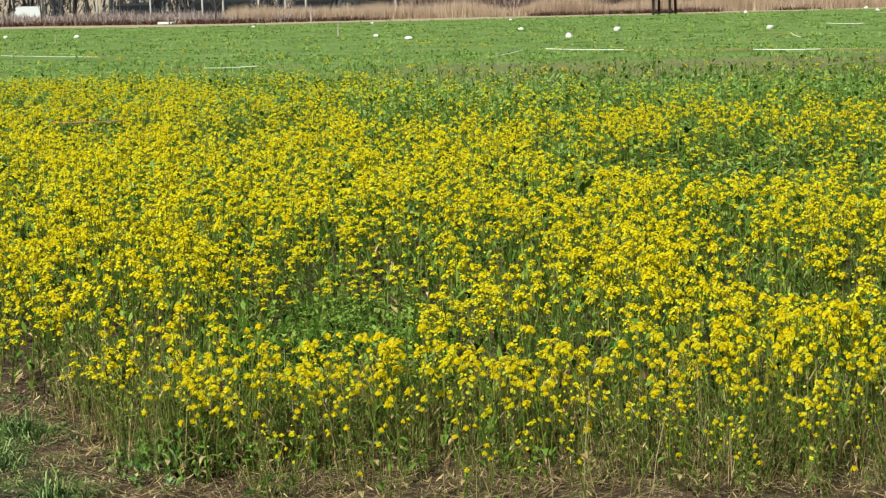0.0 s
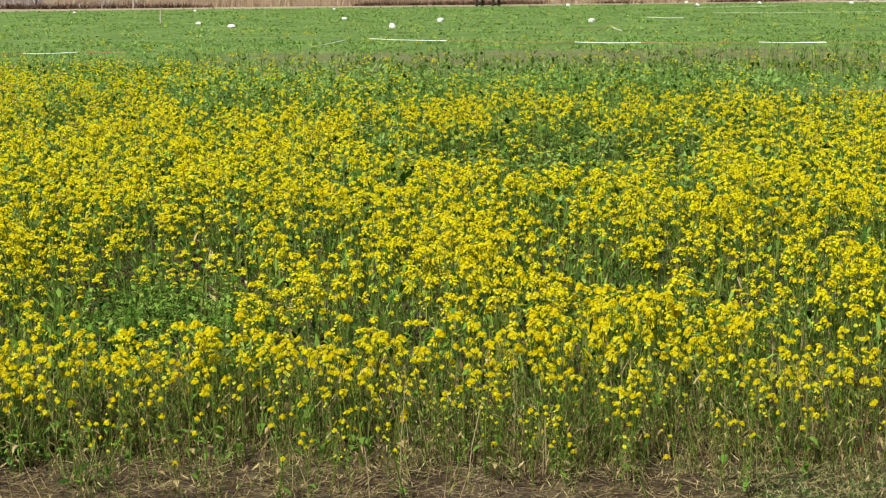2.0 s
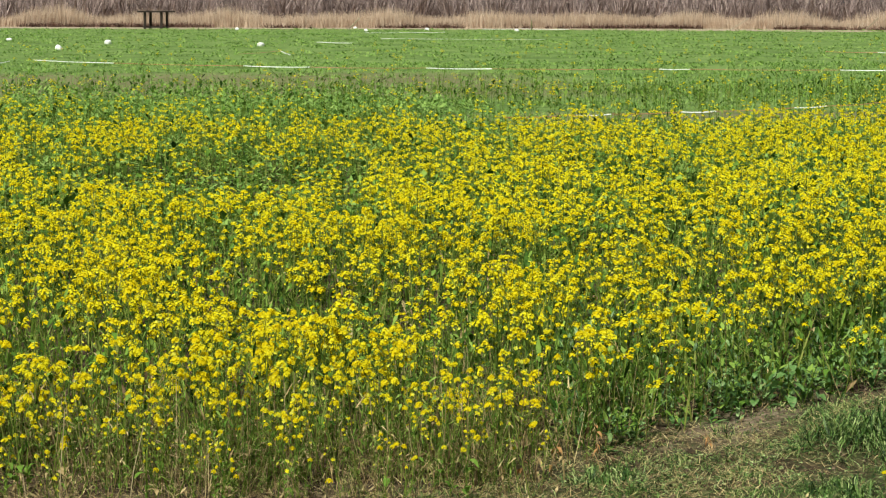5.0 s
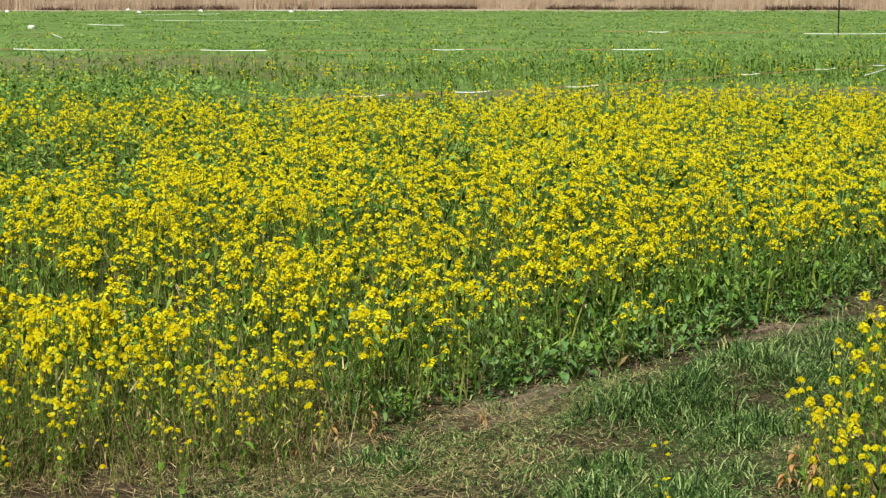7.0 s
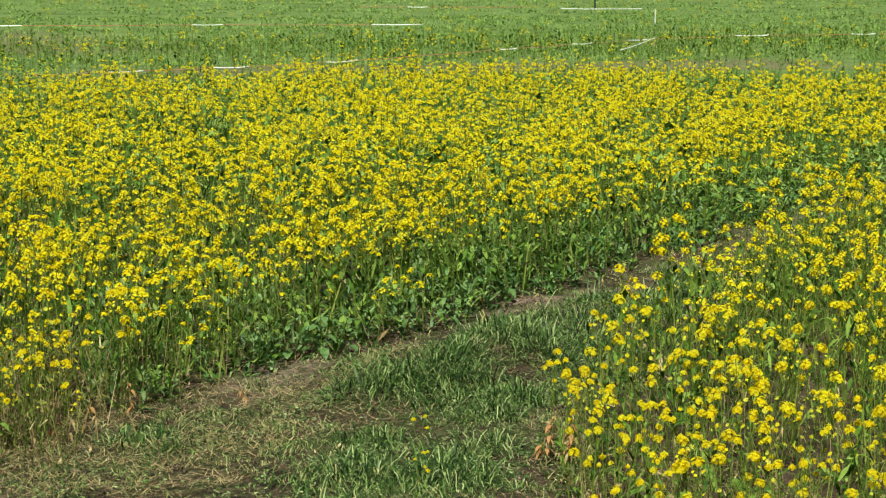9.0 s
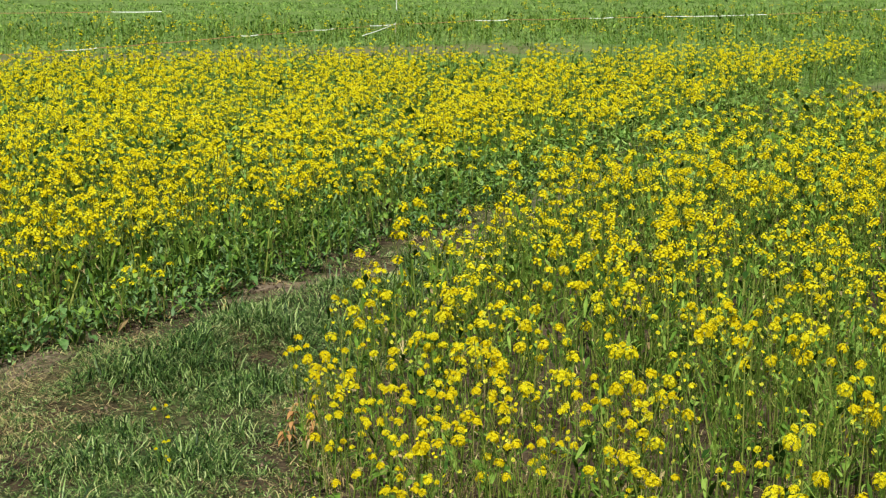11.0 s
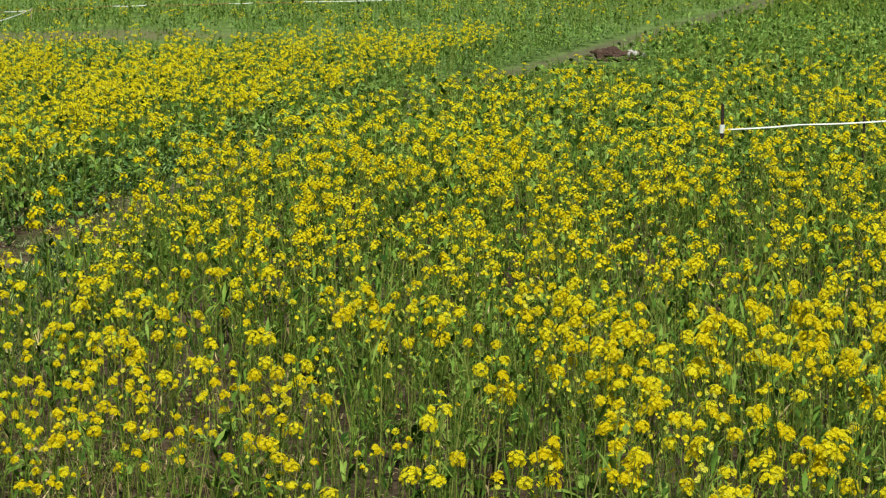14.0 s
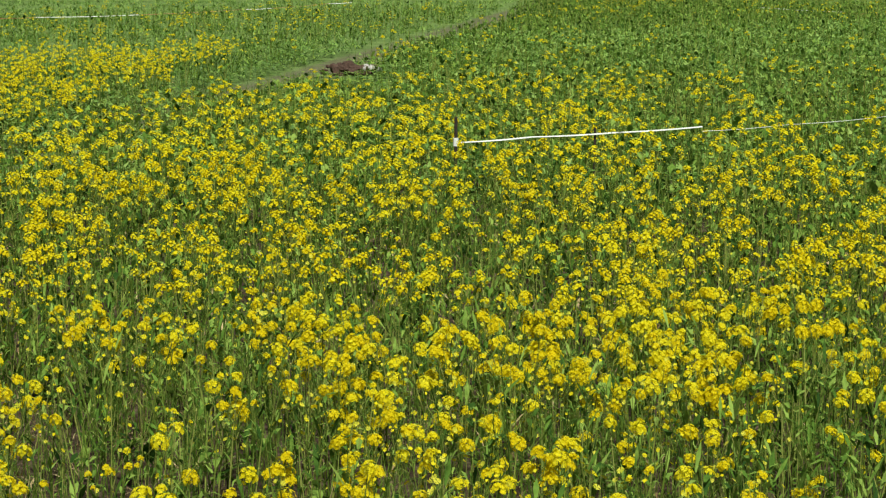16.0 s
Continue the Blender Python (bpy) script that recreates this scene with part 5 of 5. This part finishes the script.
def car(x, y, turn, paint, long, tall, label, boxy):
    """A parked car or van: body, cabin glass, wheels, lamps."""
    base = new("car")
    w = 1.7
    h1 = tall * (0.58 if boxy else 0.55)
    bm = bmesh.new()
    n = 9
    prof = [(-0.5, 0.22), (-0.5, 0.5), (-0.47, 0.95), (-0.42, 1.0), (0.30, 1.0), (0.38, 0.95), (0.46, 0.56), (0.5, 0.5), (0.5, 0.22)] if boxy else \
           [(-0.5, 0.25), (-0.5, 0.55), (-0.44, 0.62), (-0.30, 0.98), (0.08, 1.0), (0.25, 0.66), (0.46, 0.56), (0.5, 0.45), (0.5, 0.25)]
    a = [bm.verts.new((p * long, -w / 2 + (0.12 if z > 0.7 else 0), z * tall)) for p, z in prof]
    b = [bm.verts.new((p * long, w / 2 - (0.12 if z > 0.7 else 0), z * tall)) for p, z in prof]
    bm.faces.new(a)
    bm.faces.new(b[::-1])
    for k in range(n):
        bm.faces.new((a[k], b[k], b[(k + 1) % n], a[(k + 1) % n]))
    bmesh.ops.recalc_face_normals(bm, faces=bm.faces)
    bmesh.ops.bevel(bm, geom=bm.edges, offset=0.05, segments=2, affect="EDGES")
    part("body", bm, paint, base)
    for s in (-1, 1):
        lo, hi = (-0.44, 0.36) if boxy else (-0.36, 0.16)
        for k in range(3):
            u0, u1 = lo + (hi - lo) * (k + 0.06) / 3, lo + (hi - lo) * (k + 0.94) / 3
            y0, y1 = sorted((s * (w / 2 - 0.13), s * (w / 2 - 0.02)))
            part("side_window", box_bm(u0 * long, u1 * long, y0, y1, tall * 0.66, tall * 0.90, 0.004), CAR_GLASS, base)
    part("windscreen", box_bm(long * (0.40 if boxy else 0.17) - 0.02, long * (0.40 if boxy else 0.17) + 0.03, -w / 2 + 0.2, w / 2 - 0.2, tall * 0.62, tall * 0.9, 0.004), CAR_GLASS, base)
    for px in (-0.32, 0.32):
        for s in (-1, 1):
            bm = tube_bm([(px * long, s * (w / 2 - 0.2), 0.3), (px * long, s * (w / 2 + 0.01), 0.3)], 0.3, 0.3, 20)
            tyre = part("wheel", bm, RUBBER, base)
            part("rim", tube_bm([(px * long, s * (w / 2 + 0.01), 0.3), (px * long, s * (w / 2 + 0.025), 0.3)], 0.18, 0.16, 14), METAL, tyre)
    for s in (-0.6, 0.6):
        part("headlight", box_bm(long * 0.5 - 0.03, long * 0.5 + 0.02, s - 0.15, s + 0.15, tall * 0.40, tall * 0.48, 0.01), METAL, base)
    base.matrix_world = pose(x, y, float(ground_z(np.array(x), np.array(y))), 0, 0, turn)
    tagged(base, label, "car", "parked vehicles")


car(-24.4, 138.5, 96, CAR_WHITE, 4.3, 1.52, "white car parked beyond the bank", False)
car(-29.0, 139.0, 4, CAR_WHITE, 4.4, 1.62, "white car parked beyond the bank", False)
car(-17.8, 139.5, 4, CAR_DARK, 4.3, 1.55, "dark car parked beyond the bank", False)
car(-12.8, 140.0, 4, CAR_DARK, 4.3, 1.60, "dark car parked beyond the bank", True)
car(-7.9, 140.0, 184, CAR_DARK, 4.3, 1.55, "dark car parked beyond the bank", False)
car(-3.2, 140.0, 4, CAR_DARK, 4.4, 1.6, "dark car parked beyond the bank", False)
car(2.6, 140.5, 4, CAR_WHITE, 4.3, 1.5, "pale car parked beyond the bank", False)


def far_woods():
    pile = Pile()
    forms = []
    for k in range(4):
        f = Form()
        for j in range(60):
            a, r, z = rng.uniform(0, 6.28), rng.uniform(0, 1.8), rng.uniform(0, 4.5)
            f.spike((r * math.cos(a), r * math.sin(a), z), rng.uniform(0, 6.28), rng.uniform(0.8, 2.0), rng.uniform(0.03, 0.08), rng.uniform(0.3, 1.5))
        f.tube([(0, 0, 0), (0.1, 0, 5)], 0.14, 0.05, 0, 5)
        forms.append(f.done())
    x = rng.uniform(-80, 120, 600)
    y = 165 + rng.uniform(0, 25, len(x))
    strew(pile, forms, x, y, (0.8, 1.5), sink=0.0)
    pile.object("far_trees", [WOODS], "dark bare woodland far beyond the field", "trees")


far_woods()


# ---- single plants along the open edges of the plots ----
def mustard_plant(heads, tall):
    """One plant as a thing: stem with branches, lower leaves, flower heads."""
    base = new("mustard_plant")
    bend = rng.uniform(-0.05, 0.05, 2)

    def piece(name, form, label=""):
        v, f, mi = form.done()
        ob = new(name, mesh_of(name, v, f, mi, MUSTARD))
        ob.parent = base
        if label:
            tagged(ob, label)

    stem = Form()
    stem.tube([(bend[0] * (i / 4) ** 2, bend[1] * (i / 4) ** 2, tall * i / 4 - 0.01 * (i == 0)) for i in range(5)], 0.003, 0.0014, 2, 5)
    tips = [(bend[0], bend[1], tall)]
    for k in range(heads - 1):
        u, a = rng.uniform(0.4, 0.75), rng.uniform(0, 6.28)
        p = (bend[0] * u * u, bend[1] * u * u, tall * u)
        reach = rng.uniform(0.03, 0.08)
        tip = (p[0] + math.cos(a) * reach, p[1] + math.sin(a) * reach, max(rng.uniform(0.62, 1.0) * tall, p[2] + 0.05))
        stem.tube([p, (p[0] + math.cos(a) * reach * 0.6, p[1] + math.sin(a) * reach * 0.6, p[2] * 0.55 + tip[2] * 0.45), tip], 0.0018, 0.001, 2, 4)
        tips.append(tip)
    for k in range(6):
        u, a = rng.uniform(0.4, 0.9), rng.uniform(0, 6.28)
        stem.blade((bend[0] * u * u, bend[1] * u * u, tall * u), a, rng.uniform(0.02, 0.045), rng.uniform(0.003, 0.006), rng.uniform(0.1, 0.6), 3, 3, rng.uniform(0.6, 1.2))
    piece("stem", stem)
    for k in range(4):
        f = Form()
        u, a = rng.uniform(0.05, 0.4), rng.uniform(0, 6.28)
        size = rng.uniform(0.06, 0.11)
        dry = rng.rand() < 0.35
        f.blade((bend[0] * u * u, bend[1] * u * u, tall * u), a, size, size * rng.uniform(0.1, 0.2), rng.uniform(0.3, 0.9), 4 if dry else 3, 3, rng.uniform(0.4, 1.1))
        piece("leaf", f, "withered tan leaf" if dry else "")
    for tip in tips:
        f = Form()
        f.head(tip, rng.uniform(0.005, 0.012), 2)
        piece("flower_head", f)
    return tagged(base, "slender mustard plant with yellow flower heads on soil", "flower", "mustard plants along the plot edge")


def edge_plants():
    kinds = [mustard_plant(h, t) for h, t in ((1, 0.28), (2, 0.36), (2, 0.34), (3, 0.40), (3, 0.38), (4, 0.42), (5, 0.40), (1, 0.22))]
    spots = []
    while len(spots) < 195:
        x, y = rng.uniform(-1.1, 1.95), rng.uniform(6.85, 8.1)
        if (x < -0.55 and y < front_a(x)) or y < front_a(x) - 0.75:
            continue
        if rng.rand() < 0.06 + 0.7 * max(0.0, y - 6.95):
            spots.append((x, y, 0.6 + 0.3 * (y - 6.9)))
    spots += [(19.75, 19.75, 1.35), (20.05, 19.8, 1.25), (2.93, 6.5, 0.42), (2.75, 6.11, 0.4)]
    while len(spots) < 285:
        y = rng.uniform(4.6, 6.6)
        x = float(np.interp(-y, -FRONT_B[:, 1], FRONT_B[:, 0])) + rng.uniform(0.0, 1.1)
        if y > float(along(EDGE_B, np.array(x))) + 0.12:
            continue
        spots.append((x, y, 0.85))
    for k, (x, y, size) in enumerate(spots):
        q = size * rng.uniform(0.75, 1.15)
        z = float(ground_z(np.array(x), np.array(y)))
        m = pose(x, y, z, rng.uniform(-6, 6), rng.uniform(-6, 6), rng.uniform(0, 360)) @ Matrix.Diagonal((q, q, q, 1))
        if k < len(kinds):
            kinds[k].matrix_basis = m
        else:
            ob = copy_thing(kinds[k % len(kinds)], Matrix())
            ob.matrix_basis = m


edge_plants()


# ---- broad-leaved plants along the path ----
def broadleaf_plant(leaves, tall):
    """A leafy plant: a pale upright stem with large rounded leaves that hang outward."""
    base = new("leafy_plant")

    def piece(name, form, label=""):
        v, f, mi = form.done()
        ob = new(name, mesh_of(name, v, f, mi, MUSTARD))
        ob.parent = base
        if label:
            tagged(ob, label)

    stem = Form()
    stem.tube([(0, 0, -0.01), (0.01, 0.0, tall * 0.5), (0.0, 0.02, tall)], 0.004, 0.002, 2, 5)
    piece("stem", stem, "pale green upright stem")
    for k in range(leaves):
        f = Form()
        u, a = (k + 0.5) / leaves, k * 2.4 + rng.uniform(-0.4, 0.4)
        n, w = rng.uniform(0.09, 0.15) * (1.1 - 0.6 * u), rng.uniform(0.022, 0.036) * (1.1 - 0.5 * u)
        d, o = (math.cos(a), math.sin(a)), (-math.sin(a), math.cos(a))
        z, rise, fall = tall * (0.05 + 0.9 * u), rng.uniform(0.5, 1.1), rng.uniform(0.5, 1.2)
        pts = []
        for t, b in ((0.0, 0.08), (0.3, 0.45), (0.55, 1.0), (0.8, 0.8), (1.0, 0.15)):
            h = z + n * (rise * t - fall * t * t)
            c = (d[0] * n * t, d[1] * n * t)
            pts += [(c[0] + o[0] * w * b, c[1] + o[1] * w * b, h + 0.25 * w * b), (c[0], c[1], h), (c[0] - o[0] * w * b, c[1] - o[1] * w * b, h + 0.25 * w * b)]
        faces = []
        for r in range(4):
            for c in (0, 1):
                q = 3 * r + c
                faces += [(q, q + 1, q + 4), (q, q + 4, q + 3)]
        f.tri(pts, faces, 6)
        piece("leaf", f)
    return tagged(base, "leafy green plant with broad leaves beside the path", "plant", "leafy plants beside the path")


def path_side_plants():
    kinds = [broadleaf_plant(n, t) for n, t in ((9, 0.26), (12, 0.34), (7, 0.18), (10, 0.24))]
    spots = []
    while len(spots) < 40:
        x = 2.75 + 6.3 * rng.rand() ** 1.3
        y = float(along(EDGE_A, np.array(x))) + rng.uniform(-0.02, 0.3)
        spots.append((x, y))
    for k, (x, y) in enumerate(spots):
        q = rng.uniform(0.42, 0.78)
        m = pose(x, y, float(ground_z(np.array(x), np.array(y))), rng.uniform(-8, 8), rng.uniform(-8, 8), rng.uniform(0, 360)) @ Matrix.Diagonal((q, q, q, 1))
        if k < len(kinds):
            kinds[k].matrix_basis = m
        else:
            copy_thing(kinds[k % len(kinds)], Matrix()).matrix_basis = m


path_side_plants()


# ---- withered plants at the feet of the plots ----
def withered_plant(x, y, tall, leaves, broad, leaf=4):
    """A dead plant: a bent tan stem with limp hanging leaves."""
    base = new("withered_plant")
    bend = rng.uniform(-0.03, 0.03, 2)

    def piece(name, form):
        v, f, mi = form.done()
        ob = new(name, mesh_of(name, v, f, mi, MUSTARD))
        ob.parent = base

    stem = Form()
    stem.tube([(bend[0] * (i / 3) ** 2, bend[1] * (i / 3) ** 2, tall * i / 3 - 0.01 * (i == 0)) for i in range(4)], 0.0028, 0.0016, 4, 5)
    piece("stem", stem)
    for k in range(leaves):
        f = Form()
        u = rng.uniform(0.25, 1.0)
        size = rng.uniform(0.022, 0.048)
        f.blade((bend[0] * u * u, bend[1] * u * u, tall * u), rng.uniform(0, 6.28), size, size * rng.uniform(0.08, 0.15) * broad, rng.uniform(0.9, 1.5), leaf, 3, rng.uniform(0.2, 0.8))
        piece("leaf", f)
    base.location = (x, y, float(ground_z(np.array(x), np.array(y))))
    tagged(base, "withered plant with limp amber leaves on soil" if leaf == 7 else "withered tan plant with limp dry leaves on soil", "dead plant", "withered plants at the plot edge")


for x, y, tall, leaves, broad in ((3.40, 6.38, 0.14, 9, 1.1), (3.45, 6.34, 0.12, 8, 1.0), (3.42, 6.45, 0.10, 7, 1.0), (2.28, 7.42, 0.10, 4, 1.7), (2.14, 7.4, 0.12, 5, 1.2), (1.9, 7.3, 0.12, 6, 1.2),
                                  (2.05, 7.45, 0.10, 4, 1.4), (1.65, 7.35, 0.12, 5, 1.2), (1.35, 7.45, 0.10, 5, 1.2), (3.9, 8.86, 0.08, 5, 1.5), (2.82, 7.82, 0.05, 4, 1.2), (0.9, 7.4, 0.1, 5, 1.0),
                                  (0.3, 7.45, 0.1, 5, 1.1), (3.15, 5.2, 0.12, 6, 1.0), (3.2, 4.7, 0.11, 6, 1.0), (3.4, 5.5, 0.12, 6, 1.0)):
    withered_plant(x, y, tall, leaves, broad)
for x, y, tall, leaves, broad in ((3.34, 6.42, 0.19, 16, 1.4), (3.40, 6.36, 0.16, 14, 1.3), (3.36, 6.50, 0.13, 12, 1.4), (4.34, 9.02, 0.07, 9, 1.1), (2.80, 7.80, 0.05, 8, 1.0), (2.12, 7.50, 0.13, 8, 1.3), (2.36, 7.74, 0.12, 8, 1.3), (1.98, 7.36, 0.12, 8, 1.2), (4.5, 9.4, 0.08, 8, 1.4)):
    withered_plant(x, y, tall, leaves, broad, 7)
